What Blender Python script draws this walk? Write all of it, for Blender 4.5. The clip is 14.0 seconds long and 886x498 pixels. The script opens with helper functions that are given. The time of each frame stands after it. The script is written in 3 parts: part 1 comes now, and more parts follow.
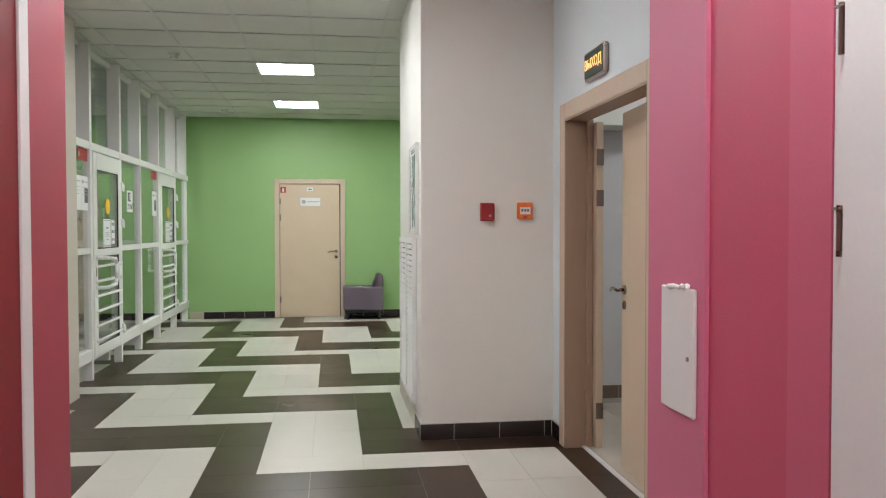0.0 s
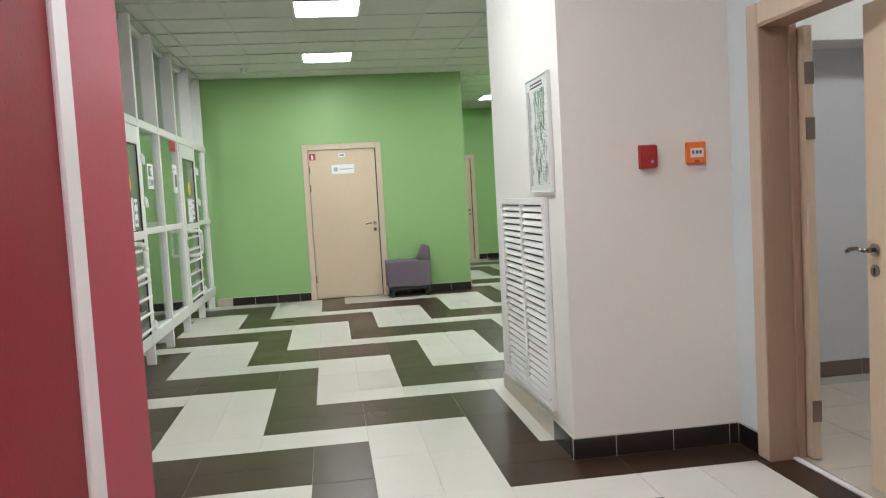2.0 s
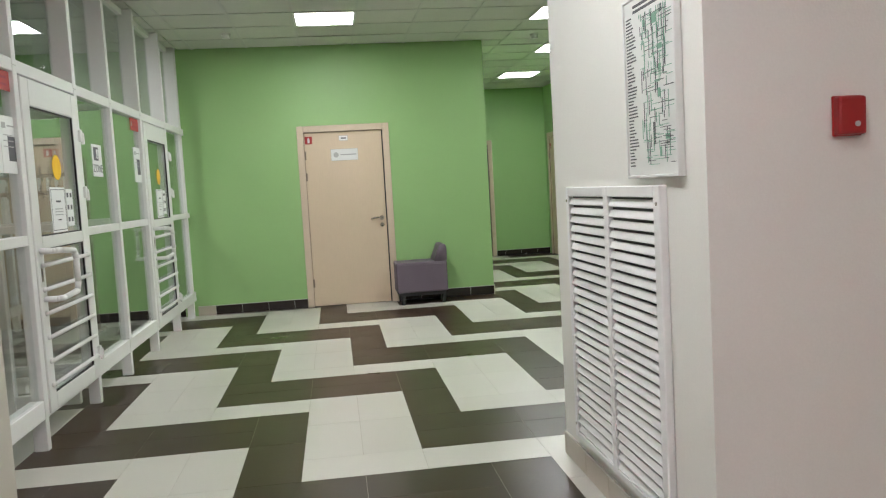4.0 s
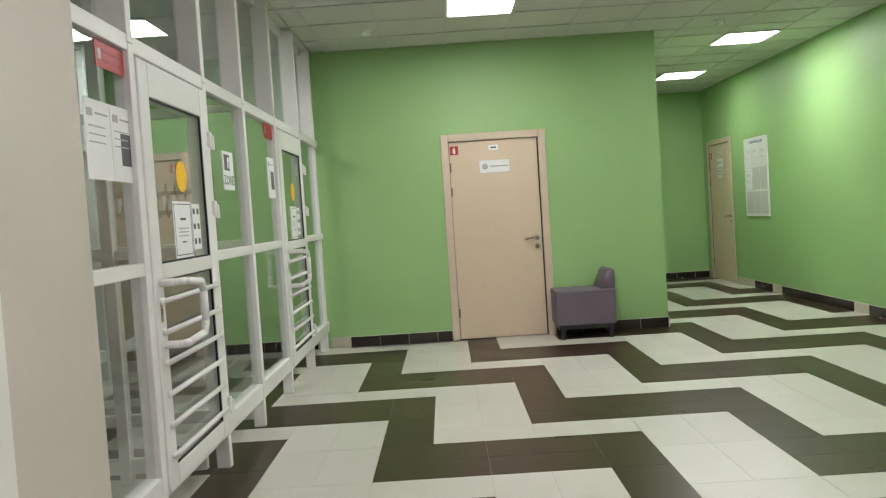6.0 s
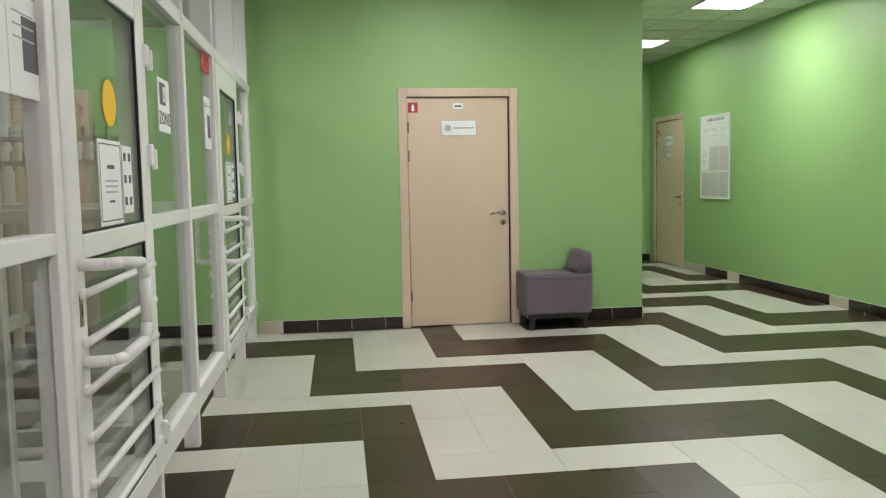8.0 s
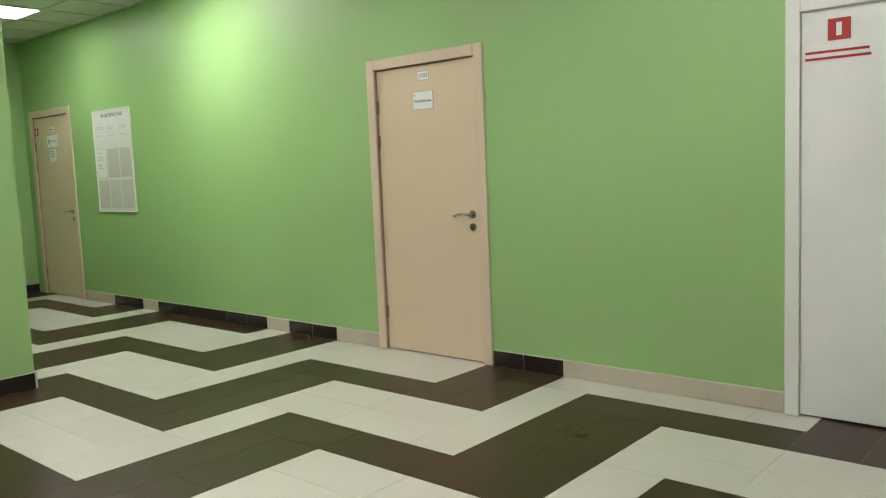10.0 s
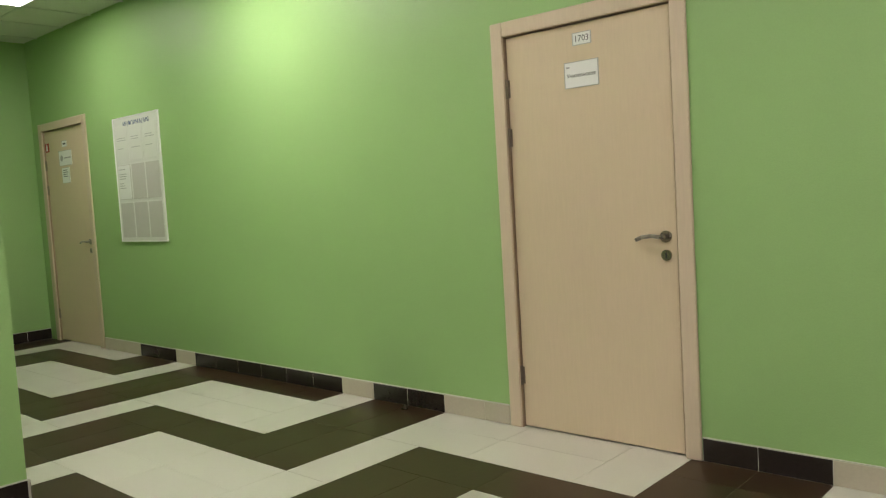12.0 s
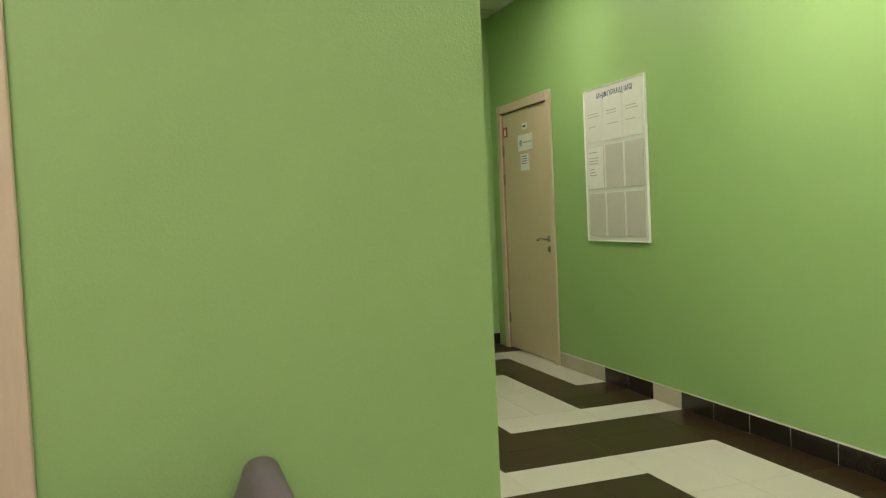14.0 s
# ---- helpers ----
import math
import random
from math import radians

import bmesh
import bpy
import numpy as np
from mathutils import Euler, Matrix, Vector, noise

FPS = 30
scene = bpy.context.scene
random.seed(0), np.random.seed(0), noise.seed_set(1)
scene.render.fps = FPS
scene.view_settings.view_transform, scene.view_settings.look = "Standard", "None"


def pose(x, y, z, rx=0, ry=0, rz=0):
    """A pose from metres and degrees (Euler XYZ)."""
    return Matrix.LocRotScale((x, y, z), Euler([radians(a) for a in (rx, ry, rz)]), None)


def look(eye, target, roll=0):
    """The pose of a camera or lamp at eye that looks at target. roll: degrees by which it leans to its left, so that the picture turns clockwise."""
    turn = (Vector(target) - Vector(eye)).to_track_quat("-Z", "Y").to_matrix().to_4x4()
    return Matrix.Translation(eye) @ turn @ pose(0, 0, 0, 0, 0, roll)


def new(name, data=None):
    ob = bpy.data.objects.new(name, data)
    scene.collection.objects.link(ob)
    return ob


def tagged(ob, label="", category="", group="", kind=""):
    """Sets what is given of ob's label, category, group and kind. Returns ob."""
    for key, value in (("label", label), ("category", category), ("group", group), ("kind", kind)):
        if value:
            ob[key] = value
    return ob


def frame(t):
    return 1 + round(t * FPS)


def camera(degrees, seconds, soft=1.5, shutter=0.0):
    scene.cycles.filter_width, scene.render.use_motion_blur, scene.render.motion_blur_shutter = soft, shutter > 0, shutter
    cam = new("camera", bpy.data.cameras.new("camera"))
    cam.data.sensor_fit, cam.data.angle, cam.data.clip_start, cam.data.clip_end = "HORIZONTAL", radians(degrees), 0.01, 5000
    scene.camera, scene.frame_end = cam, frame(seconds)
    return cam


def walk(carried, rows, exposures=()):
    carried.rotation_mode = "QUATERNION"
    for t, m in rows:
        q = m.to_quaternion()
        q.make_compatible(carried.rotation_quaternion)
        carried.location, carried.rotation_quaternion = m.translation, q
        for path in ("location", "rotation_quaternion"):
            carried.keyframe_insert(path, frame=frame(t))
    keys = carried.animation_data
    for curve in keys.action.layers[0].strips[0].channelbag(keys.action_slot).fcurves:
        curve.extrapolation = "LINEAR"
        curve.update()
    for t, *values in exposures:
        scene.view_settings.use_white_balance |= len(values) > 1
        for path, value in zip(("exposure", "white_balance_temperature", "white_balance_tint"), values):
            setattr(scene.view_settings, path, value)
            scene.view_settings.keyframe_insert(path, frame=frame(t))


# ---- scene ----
cam = camera(58.2, 14.0, soft=1.2)
PATH = [
    (0, (0.068, 0.781, 1.369), (0.343, 2.762, 1.316), -0.1),
    (0.5, (-0.102, 1.09, 1.344), (0.068, 3.076, 1.177), -2.4),
    (1, (-0.201, 1.434, 1.314), (-0.081, 3.419, 1.101), -3.6),
    (1.5, (-0.389, 1.803, 1.324), (-0.187, 3.786, 1.152), -3.1),
    (2, (-0.499, 2.108, 1.341), (-0.221, 4.083, 1.206), -3.2),
    (2.2, (-0.483, 2.212, 1.334), (-0.216, 4.19, 1.206), -3.1),
    (4.3, (-0.422, 3.927, 1.334), (-0.162, 5.904, 1.176), -3.3),
    (4.5, (-0.462, 4.058, 1.331), (-0.237, 6.039, 1.177), -3.4),
    (5, (-0.545, 4.357, 1.328), (-0.388, 6.346, 1.2), -3.9),
    (5.5, (-0.642, 4.721, 1.337), (-0.603, 6.718, 1.234), -3.9),
    (6, (-0.813, 4.951, 1.321), (-0.822, 6.949, 1.232), -3.7),
    (6.5, (-0.968, 5.175, 1.333), (-0.967, 7.174, 1.26), -3.7),
    (7, (-1.095, 5.472, 1.325), (-1.166, 7.469, 1.259), -2.8),
    (7.5, (-1.236, 5.746, 1.301), (-1.282, 7.742, 1.181), -1.8),
    (8, (-1.353, 6.102, 1.312), (-1.094, 8.078, 1.14), -1.1),
    (8.2, (-1.354, 6.269, 1.308), (-0.944, 8.217, 1.114), -1.0),
    (8.4, (-1.32, 6.413, 1.314), (-0.737, 8.315, 1.116), -1.1),
    (8.5, (-1.259, 6.49, 1.308), (-0.601, 8.369, 1.112), -1.5),
    (9, (-1.145, 6.923, 1.297), (-0.053, 8.582, 1.063), -1.7),
    (9.2, (-1.06, 7.076, 1.327), (0.185, 8.621, 1.075), -1.9),
    (11.3, (-0.104, 8.883, 1.273), (1.481, 10.092, 1.114), -3.0),
    (11.5, (-0.037, 9.034, 1.252), (1.535, 10.26, 1.088), -3.4),
    (12, (0.144, 9.403, 1.262), (1.622, 10.744, 1.124), -3.4),
    (12.5, (0.364, 9.837, 1.28), (1.673, 11.347, 1.187), -3.6),
    (13, (0.495, 10.259, 1.277), (1.627, 11.906, 1.206), -3.6),
    (13.5, (0.608, 10.707, 1.284), (1.523, 12.484, 1.21), -3.4),
    (14, (0.595, 11.10, 1.256), (1.239, 12.992, 1.166), -2.6),
]
EXPOSURES = [(0.0, 0.0, 6200, 9), (0.5, 0.0, 6200, 9), (1.0, 0.12, 6200, 9), (2.0, 0.17, 6100, 8), (4.5, -0.04, 6250, 10), (5.0, -0.04, 6300, 10), (7.5, -0.08, 6400, 11), (9.0, -0.02, 6250, 12),
             (11.5, -0.14, 7250, 11), (12.5, -0.22, 6950, 12), (14.0, -0.13, 7800, 11)]
walk(cam, [(t, look(eye, target, roll)) for t, eye, target, roll in PATH], EXPOSURES)


# ---- world ----
world = bpy.data.worlds.new("world")
scene.world = world
world.use_nodes = True
world.node_tree.nodes["Background"].inputs[0].default_value = (0.5, 0.55, 0.6, 1)
world.node_tree.nodes["Background"].inputs[1].default_value = 0.02

LAMP = 33.0
CEIL = 3.03
U = 0.3
FX, FY = -0.36, 10.98


# ---- materials ----
def mat(name, color, rough=0.5, metal=0.0, grain=60.0, gv=0.06, stain=1.6, sv=0.06, bump=0.05, piece=0.0, streak=None, spec=0.5):
    m = bpy.data.materials.new(name)
    m.use_nodes = True
    nt = m.node_tree
    b = nt.nodes["Principled BSDF"]
    b.inputs["Metallic"].default_value = metal
    b.inputs["Specular IOR Level"].default_value = spec
    co = nt.nodes.new("ShaderNodeTexCoord")
    mp = nt.nodes.new("ShaderNodeMapping")
    geo = nt.nodes.new("ShaderNodeNewGeometry")
    nt.links.new(geo.outputs["Position"], mp.inputs["Vector"])
    if streak:
        mp.inputs["Scale"].default_value = streak
    n1 = nt.nodes.new("ShaderNodeTexNoise")
    n1.inputs["Scale"].default_value = grain
    n1.inputs["Detail"].default_value = 4
    n2 = nt.nodes.new("ShaderNodeTexNoise")
    n2.inputs["Scale"].default_value = stain
    n2.inputs["Detail"].default_value = 5
    nt.links.new(mp.outputs[0], n1.inputs["Vector"])
    nt.links.new(geo.outputs["Position"], n2.inputs["Vector"])

    def ranged(src, lo, hi):
        r = nt.nodes.new("ShaderNodeMapRange")
        r.inputs["From Min"].default_value, r.inputs["From Max"].default_value = 0.15, 0.85
        r.inputs["To Min"].default_value, r.inputs["To Max"].default_value = lo, hi
        nt.links.new(src, r.inputs["Value"])
        return r.outputs[0]

    def times(a, c):
        k = nt.nodes.new("ShaderNodeMath")
        k.operation = "MULTIPLY"
        nt.links.new(a, k.inputs[0])
        nt.links.new(c, k.inputs[1])
        return k.outputs[0]

    v = times(ranged(n1.outputs["Fac"], 1 - gv, 1 + gv), ranged(n2.outputs["Fac"], 1 - sv, 1 + sv))
    if piece:
        oi = nt.nodes.new("ShaderNodeObjectInfo")
        r = nt.nodes.new("ShaderNodeMapRange")
        r.inputs["To Min"].default_value, r.inputs["To Max"].default_value = 1 - piece, 1 + piece
        nt.links.new(oi.outputs["Random"], r.inputs["Value"])
        v = times(v, r.outputs[0])
    mix = nt.nodes.new("ShaderNodeVectorMath")
    mix.operation = "SCALE"
    mix.inputs[0].default_value = color
    nt.links.new(v, mix.inputs["Scale"])
    nt.links.new(mix.outputs[0], b.inputs["Base Color"])
    rr = ranged(n2.outputs["Fac"], max(0.02, rough * 0.85), min(1, rough * 1.15))
    nt.links.new(rr, b.inputs["Roughness"])
    if bump:
        bp = nt.nodes.new("ShaderNodeBump")
        bp.inputs["Strength"].default_value = bump
        bp.inputs["Distance"].default_value = 0.01
        nt.links.new(n1.outputs["Fac"], bp.inputs["Height"])
        nt.links.new(bp.outputs[0], b.inputs["Normal"])
    return m


def glow(name, color, strength):
    m = bpy.data.materials.new(name)
    m.use_nodes = True
    b = m.node_tree.nodes["Principled BSDF"]
    b.inputs["Base Color"].default_value = (0.8, 0.8, 0.8, 1)
    b.inputs["Emission Color"].default_value = (*color, 1)
    b.inputs["Emission Strength"].default_value = strength
    return m


def clear_glass(name, tint):
    m = bpy.data.materials.new(name)
    m.use_nodes = True
    nt = m.node_tree
    out = nt.nodes["Material Output"]
    nt.nodes.remove(nt.nodes["Principled BSDF"])
    tr = nt.nodes.new("ShaderNodeBsdfTransparent")
    tr.inputs[0].default_value = (*tint, 1)
    gl = nt.nodes.new("ShaderNodeBsdfGlossy")
    gl.inputs["Roughness"].default_value = 0.02
    lw = nt.nodes.new("ShaderNodeLayerWeight")
    lw.inputs["Blend"].default_value = 0.5
    pw = nt.nodes.new("ShaderNodeMath")
    pw.operation = "POWER"
    pw.inputs[1].default_value = 5.0
    nt.links.new(lw.outputs["Facing"], pw.inputs[0])
    fr = nt.nodes.new("ShaderNodeMath")
    fr.operation = "MULTIPLY_ADD"
    fr.inputs[1].default_value, fr.inputs[2].default_value = 0.96, 0.04
    nt.links.new(pw.outputs[0], fr.inputs[0])
    mx = nt.nodes.new("ShaderNodeMixShader")
    nt.links.new(fr.outputs[0], mx.inputs[0])
    nt.links.new(tr.outputs[0], mx.inputs[1])
    nt.links.new(gl.outputs[0], mx.inputs[2])
    nt.links.new(mx.outputs[0], out.inputs[0])
    return m


GREEN = mat("green_wall_paint", (0.288, 0.475, 0.188), 0.5, grain=140, gv=0.03, stain=0.9, sv=0.05, bump=0.12)
WHITE = mat("white_wall_paint", (0.76, 0.755, 0.70), 0.6, grain=140, gv=0.025, stain=1.2, sv=0.04, bump=0.1)
COOL = mat("pale_blue_wall_paint", (0.76, 0.84, 0.86), 0.6, grain=140, gv=0.025, stain=1.2, sv=0.03, bump=0.1)
CREAM = mat("cream_column_paint", (0.57, 0.53, 0.46), 0.55, grain=140, gv=0.03, stain=1.2, sv=0.05, bump=0.1)
GREY = mat("grey_wall_paint", (0.56, 0.56, 0.57), 0.6, grain=140, gv=0.025, stain=1.2, sv=0.03, bump=0.1)
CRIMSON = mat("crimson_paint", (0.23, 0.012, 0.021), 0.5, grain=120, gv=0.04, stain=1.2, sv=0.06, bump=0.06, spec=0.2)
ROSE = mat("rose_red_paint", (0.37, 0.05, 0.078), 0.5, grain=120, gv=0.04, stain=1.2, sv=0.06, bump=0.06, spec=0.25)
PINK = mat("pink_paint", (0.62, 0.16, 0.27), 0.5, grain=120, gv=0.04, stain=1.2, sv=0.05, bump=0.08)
ROSEPINK = mat("rose_pink_tone", (0.58, 0.105, 0.19), 0.5, grain=120, gv=0.04, stain=1.2, sv=0.05, bump=0.08)
MAGENTA = mat("deep_pink_tone", (0.55, 0.075, 0.145), 0.5, grain=120, gv=0.04, stain=1.2, sv=0.05, bump=0.08)
CEILING = mat("ceiling_board", (0.66, 0.67, 0.62), 0.85, grain=220, gv=0.06, stain=2.2, sv=0.05, bump=0.2)
TBAR = mat("ceiling_bar_paint", (0.60, 0.61, 0.57), 0.5, gv=0.03, sv=0.03, bump=0)
TILE_W = mat("cream_porcelain_tile", (0.52, 0.505, 0.45), 0.32, grain=90, gv=0.03, stain=2.5, sv=0.05, bump=0.02, piece=0.03)
TILE_D = mat("dark_brown_porcelain_tile", (0.036, 0.0195, 0.010), 0.30, grain=40, gv=0.12, stain=2.5, sv=0.12, bump=0.02, piece=0.14, spec=0.27)
TILE_B = mat("beige_porcelain_tile", (0.47, 0.42, 0.34), 0.32, grain=60, gv=0.05, stain=2.5, sv=0.06, bump=0.02, piece=0.04)
TILE_N = mat("brown_skirting_tile", (0.15, 0.11, 0.08), 0.35, grain=60, gv=0.08, stain=2.5, sv=0.08, bump=0.02, piece=0.06)
TILE_K = mat("black_brown_skirting_tile", (0.022, 0.016, 0.014), 0.25, grain=60, gv=0.12, stain=2.5, sv=0.1, bump=0.02, piece=0.12)
GROUT = mat("grout", (0.40, 0.37, 0.32), 0.9, grain=200, gv=0.15, stain=3, sv=0.15, bump=0.1)
BEECH = mat("pale_beech_veneer", (0.64, 0.515, 0.37), 0.42, grain=16, gv=0.035, stain=1.4, sv=0.04, bump=0.02, streak=(6, 6, 0.5))
CASING = mat("beech_casing", (0.62, 0.50, 0.385), 0.45, grain=16, gv=0.05, stain=1.4, sv=0.05, bump=0.02, streak=(6, 6, 0.5))
JAMB = mat("brown_jamb", (0.36, 0.25, 0.17), 0.45, grain=16, gv=0.06, stain=1.4, sv=0.05, bump=0.02, streak=(6, 6, 0.5))
PVC = mat("white_pvc", (0.76, 0.76, 0.74), 0.4, grain=80, gv=0.02, stain=3, sv=0.03, bump=0.01)
STEEL = mat("brushed_steel", (0.34, 0.31, 0.27), 0.28, metal=1.0, grain=200, gv=0.06, stain=6, sv=0.1, bump=0.02)
HINGE = mat("dull_hinge_metal", (0.25, 0.20, 0.16), 0.4, metal=0.8, grain=100, gv=0.08, stain=6, sv=0.1, bump=0.02)
FABRIC = mat("mauve_leatherette", (0.145, 0.112, 0.145), 0.55, grain=260, gv=0.1, stain=4, sv=0.1, bump=0.2)
BLACK = mat("black_plastic", (0.015, 0.015, 0.017), 0.4, gv=0.1, bump=0.02)
GASKET_GAP = mat("black_gasket_and_shadow_gap", (0.012, 0.012, 0.012), 0.6, gv=0.1, bump=0.02)
PAPER = mat("white_paper", (0.80, 0.81, 0.80), 0.7, gv=0.02, stain=8, sv=0.03, bump=0.02)
INK = mat("grey_ink", (0.10, 0.10, 0.11), 0.7, gv=0.1, bump=0)
PALEINK = mat("pale_ink", (0.42, 0.42, 0.42), 0.7, gv=0.1, bump=0)
BLUEINK = mat("blue_ink", (0.05, 0.09, 0.22), 0.6, gv=0.05, bump=0)
GREENINK = mat("green_ink", (0.22, 0.42, 0.30), 0.6, gv=0.05, bump=0)
REDSIGN = mat("red_sign_film", (0.42, 0.022, 0.02), 0.4, gv=0.04, bump=0)
REDBOX = mat("red_plastic", (0.32, 0.014, 0.016), 0.35, gv=0.04, bump=0.02)
ORANGE = mat("orange_plastic", (0.80, 0.17, 0.02), 0.35, gv=0.04, bump=0.02)
YELLOW = mat("yellow_film", (0.85, 0.50, 0.01), 0.4, gv=0.03, bump=0)
PANEL = mat("grey_wallet_board", (0.55, 0.54, 0.51), 0.35, gv=0.03, stain=5, sv=0.05, bump=0.01)
BOARD = mat("white_board", (0.72, 0.73, 0.70), 0.35, gv=0.02, stain=5, sv=0.03, bump=0.01)
METALBOX = mat("white_enamel", (0.80, 0.80, 0.79), 0.35, gv=0.02, stain=4, sv=0.04, bump=0.02)
GLASS = clear_glass("window_glass", (0.95, 0.97, 0.96))
DIFFUSERS = {k: glow("lamp_diffuser", (1.0, 0.975, 0.96), LAMP * k) for k in (0.6, 0.7, 1.0, 1.15, 1.45)}
EXITGLOW = glow("exit_letters", (1.0, 0.45, 0.05), 1.6)
DARKGREEN = mat("dark_green_plastic", (0.02, 0.05, 0.03), 0.35, gv=0.05, bump=0)


# ---- building helpers ----
def box(bm, x0, x1, y0, y1, z0, z1, bevel=0.0, seg=1):
    r = bmesh.ops.create_cube(bm, size=1)
    vs = r["verts"]
    for v in vs:
        v.co = ((x0 + x1) / 2 + v.co.x * (x1 - x0), (y0 + y1) / 2 + v.co.y * (y1 - y0), (z0 + z1) / 2 + v.co.z * (z1 - z0))
    if bevel:
        es = list({e for v in vs for e in v.link_edges})
        bmesh.ops.bevel(bm, geom=es, offset=bevel, segments=seg, affect="EDGES", profile=0.5)
    return bm


def cyl(bm, p, q, r, n=14, r2=None):
    p, q = Vector(p), Vector(q)
    d = q - p
    m = Matrix.Translation((p + q) / 2) @ d.to_track_quat("Z", "Y").to_matrix().to_4x4()
    bmesh.ops.create_cone(bm, cap_ends=True, segments=n, radius1=r, radius2=r if r2 is None else r2, depth=d.length, matrix=m)
    return bm


def tube(bm, pts, r, n=12):
    for a, c in zip(pts, pts[1:]):
        cyl(bm, a, c, r, n)
    for p in pts[1:-1]:
        bmesh.ops.create_uvsphere(bm, u_segments=n, v_segments=8, radius=r, matrix=Matrix.Translation(p))
    return bm


def mesh_of(name, bm, material, smooth=False):
    me = bpy.data.meshes.new(name)
    bm.to_mesh(me)
    bm.free()
    me.materials.append(material)
    if smooth:
        for p in me.polygons:
            p.use_smooth = True
    return me


def part(name, bm, material, parent, label="", smooth=False):
    ob = new(name, mesh_of(name, bm, material, smooth))
    ob.parent = parent
    if label:
        tagged(ob, label)
    return ob


def bx(name, material, parent, dims, bevel=0.0, label="", seg=1):
    return part(name, box(bmesh.new(), *dims, bevel, seg), material, parent, label)


def thing(name, m, label, category, group="", kind=""):
    ob = new(name)
    ob.empty_display_size = 0.1
    ob.matrix_basis = m
    return tagged(ob, label, category, group, kind)


def structure(name, bm, material, label, category):
    ob = new(name, mesh_of(name, bm, material))
    return tagged(ob, label, category, "", "structure")


def words(text, size, material, parent, m, name="lettering", label="", extrude=0.0006):
    cu = bpy.data.curves.new(name, "FONT")
    cu.body, cu.size, cu.align_x, cu.align_y, cu.extrude = text, size, "CENTER", "CENTER", extrude
    cu.resolution_u = 2
    tmp = bpy.data.objects.new(name + "_tmp", cu)
    scene.collection.objects.link(tmp)
    me = bpy.data.meshes.new_from_object(tmp.evaluated_get(bpy.context.evaluated_depsgraph_get()))
    bpy.data.objects.remove(tmp)
    me.materials.clear()
    me.materials.append(material)
    ob = new(name, me)
    ob.parent = parent
    ob.matrix_basis = m
    return ob


FACE_Y = Matrix.Rotation(radians(90), 4, "X")      # lettering that faces -y


def wall(name, x0, x1, y0, y1, material, label, openings=(), z1=3.35):
    """A wall box with door openings (a, b, top) along its longer side."""
    bm = bmesh.new()
    along_x = (x1 - x0) > (y1 - y0)
    lo, hi = (x0, x1) if along_x else (y0, y1)
    at = lo

    def piece(a, b, za, zb):
        if along_x:
            box(bm, a, b, y0, y1, za, zb)
        else:
            box(bm, x0, x1, a, b, za, zb)
    for a, b, top in sorted(openings):
        piece(at, a, -0.05, z1)
        piece(a, b, top, z1)
        at = b
    piece(at, hi, -0.05, z1)
    return structure(name, bm, material, label, "wall")


# ---- walls ----
BACK = 13.145
RX = 3.48
END = 18.02
wall("wall_north", -6.0, 1.43, BACK, BACK + 0.25, GREEN, "light green painted lobby wall with a beech door", [(-0.75, 0.21, 2.06)])
wall("wall_corridor_west", 1.18, 1.43, BACK + 0.25, END, GREEN, "light green painted side wall of the corridor")
wall("wall_corridor_end", 1.18, RX + 0.25, END, END + 0.25, GREEN, "light green painted wall closing the corridor", [(1.46, 2.42, 2.06)])
wall("wall_east", RX, RX + 0.25, 7.16, END, GREEN, "long light green painted wall with beech doors", [(10.985, 11.945, 2.06), (16.84, 17.79, 2.135), (8.1, 9.02, 2.06)])
wall("wall_south_lobby", 1.62, RX, 7.16, 7.41, GREEN, "light green wall closing the lobby")
wall("column_block", 0.63, 1.62, 5.845, 7.41, WHITE, "cream white painted duct column")
wall("wall_doorway", 1.5, 1.62, 3.65, 5.845, COOL, "pale bluish white wall with an open double door", [(4.25, 5.55, 2.035)])
# wall bands in three pink tones, the middle one deepest
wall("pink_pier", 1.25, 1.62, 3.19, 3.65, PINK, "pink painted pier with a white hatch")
wall("pink_pier_middle", 1.265, 1.62, 2.72, 3.19, MAGENTA, "deeper pink middle band of the wall")
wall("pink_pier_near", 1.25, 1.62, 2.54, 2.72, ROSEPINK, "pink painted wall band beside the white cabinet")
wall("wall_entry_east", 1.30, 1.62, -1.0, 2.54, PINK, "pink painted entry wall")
wall("wall_entry_south", -2.8, 1.62, -1.25, -1.0, WHITE, "white entry wall behind the walk")
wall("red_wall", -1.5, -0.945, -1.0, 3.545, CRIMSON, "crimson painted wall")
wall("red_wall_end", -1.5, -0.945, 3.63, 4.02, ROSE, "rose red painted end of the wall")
structure("corner_trim", box(bmesh.new(), -1.4, -0.937, 3.545, 3.63, 0, 3.2, 0.004), PVC, "white upright trim strip in the red wall", "trim")
wall("wall_west_lobby", -2.8, -2.6, -1.0, 6.9, WHITE, "white wall of the side bay")
wall("white_column", -2.6, -1.965, 6.97, 7.53, CREAM, "cream painted column at the end of the glass partition")
wall("white_column_front", -2.6, -1.955, 6.0, 6.97, WHITE, "white plastered wall end with a chipped edge")
wall("wall_cloakroom_west", -6.25, -6.0, 6.6, BACK + 0.25, GREEN, "green wall of the room behind the glass")
wall("wall_cloakroom_south", -6.25, -2.6, 6.6, 6.85, WHITE, "white wall of the room behind the glass")
wall("wall_side_room_north", 1.62, 4.6, 6.9, 7.15, GREY, "grey painted wall of the side room")
wall("wall_side_room_east", 4.4, 4.6, 3.0, 6.9, GREY, "grey painted wall of the side room")
wall("wall_side_room_south", 1.62, 4.6, 2.8, 3.0, GREY, "grey painted wall of the side room")

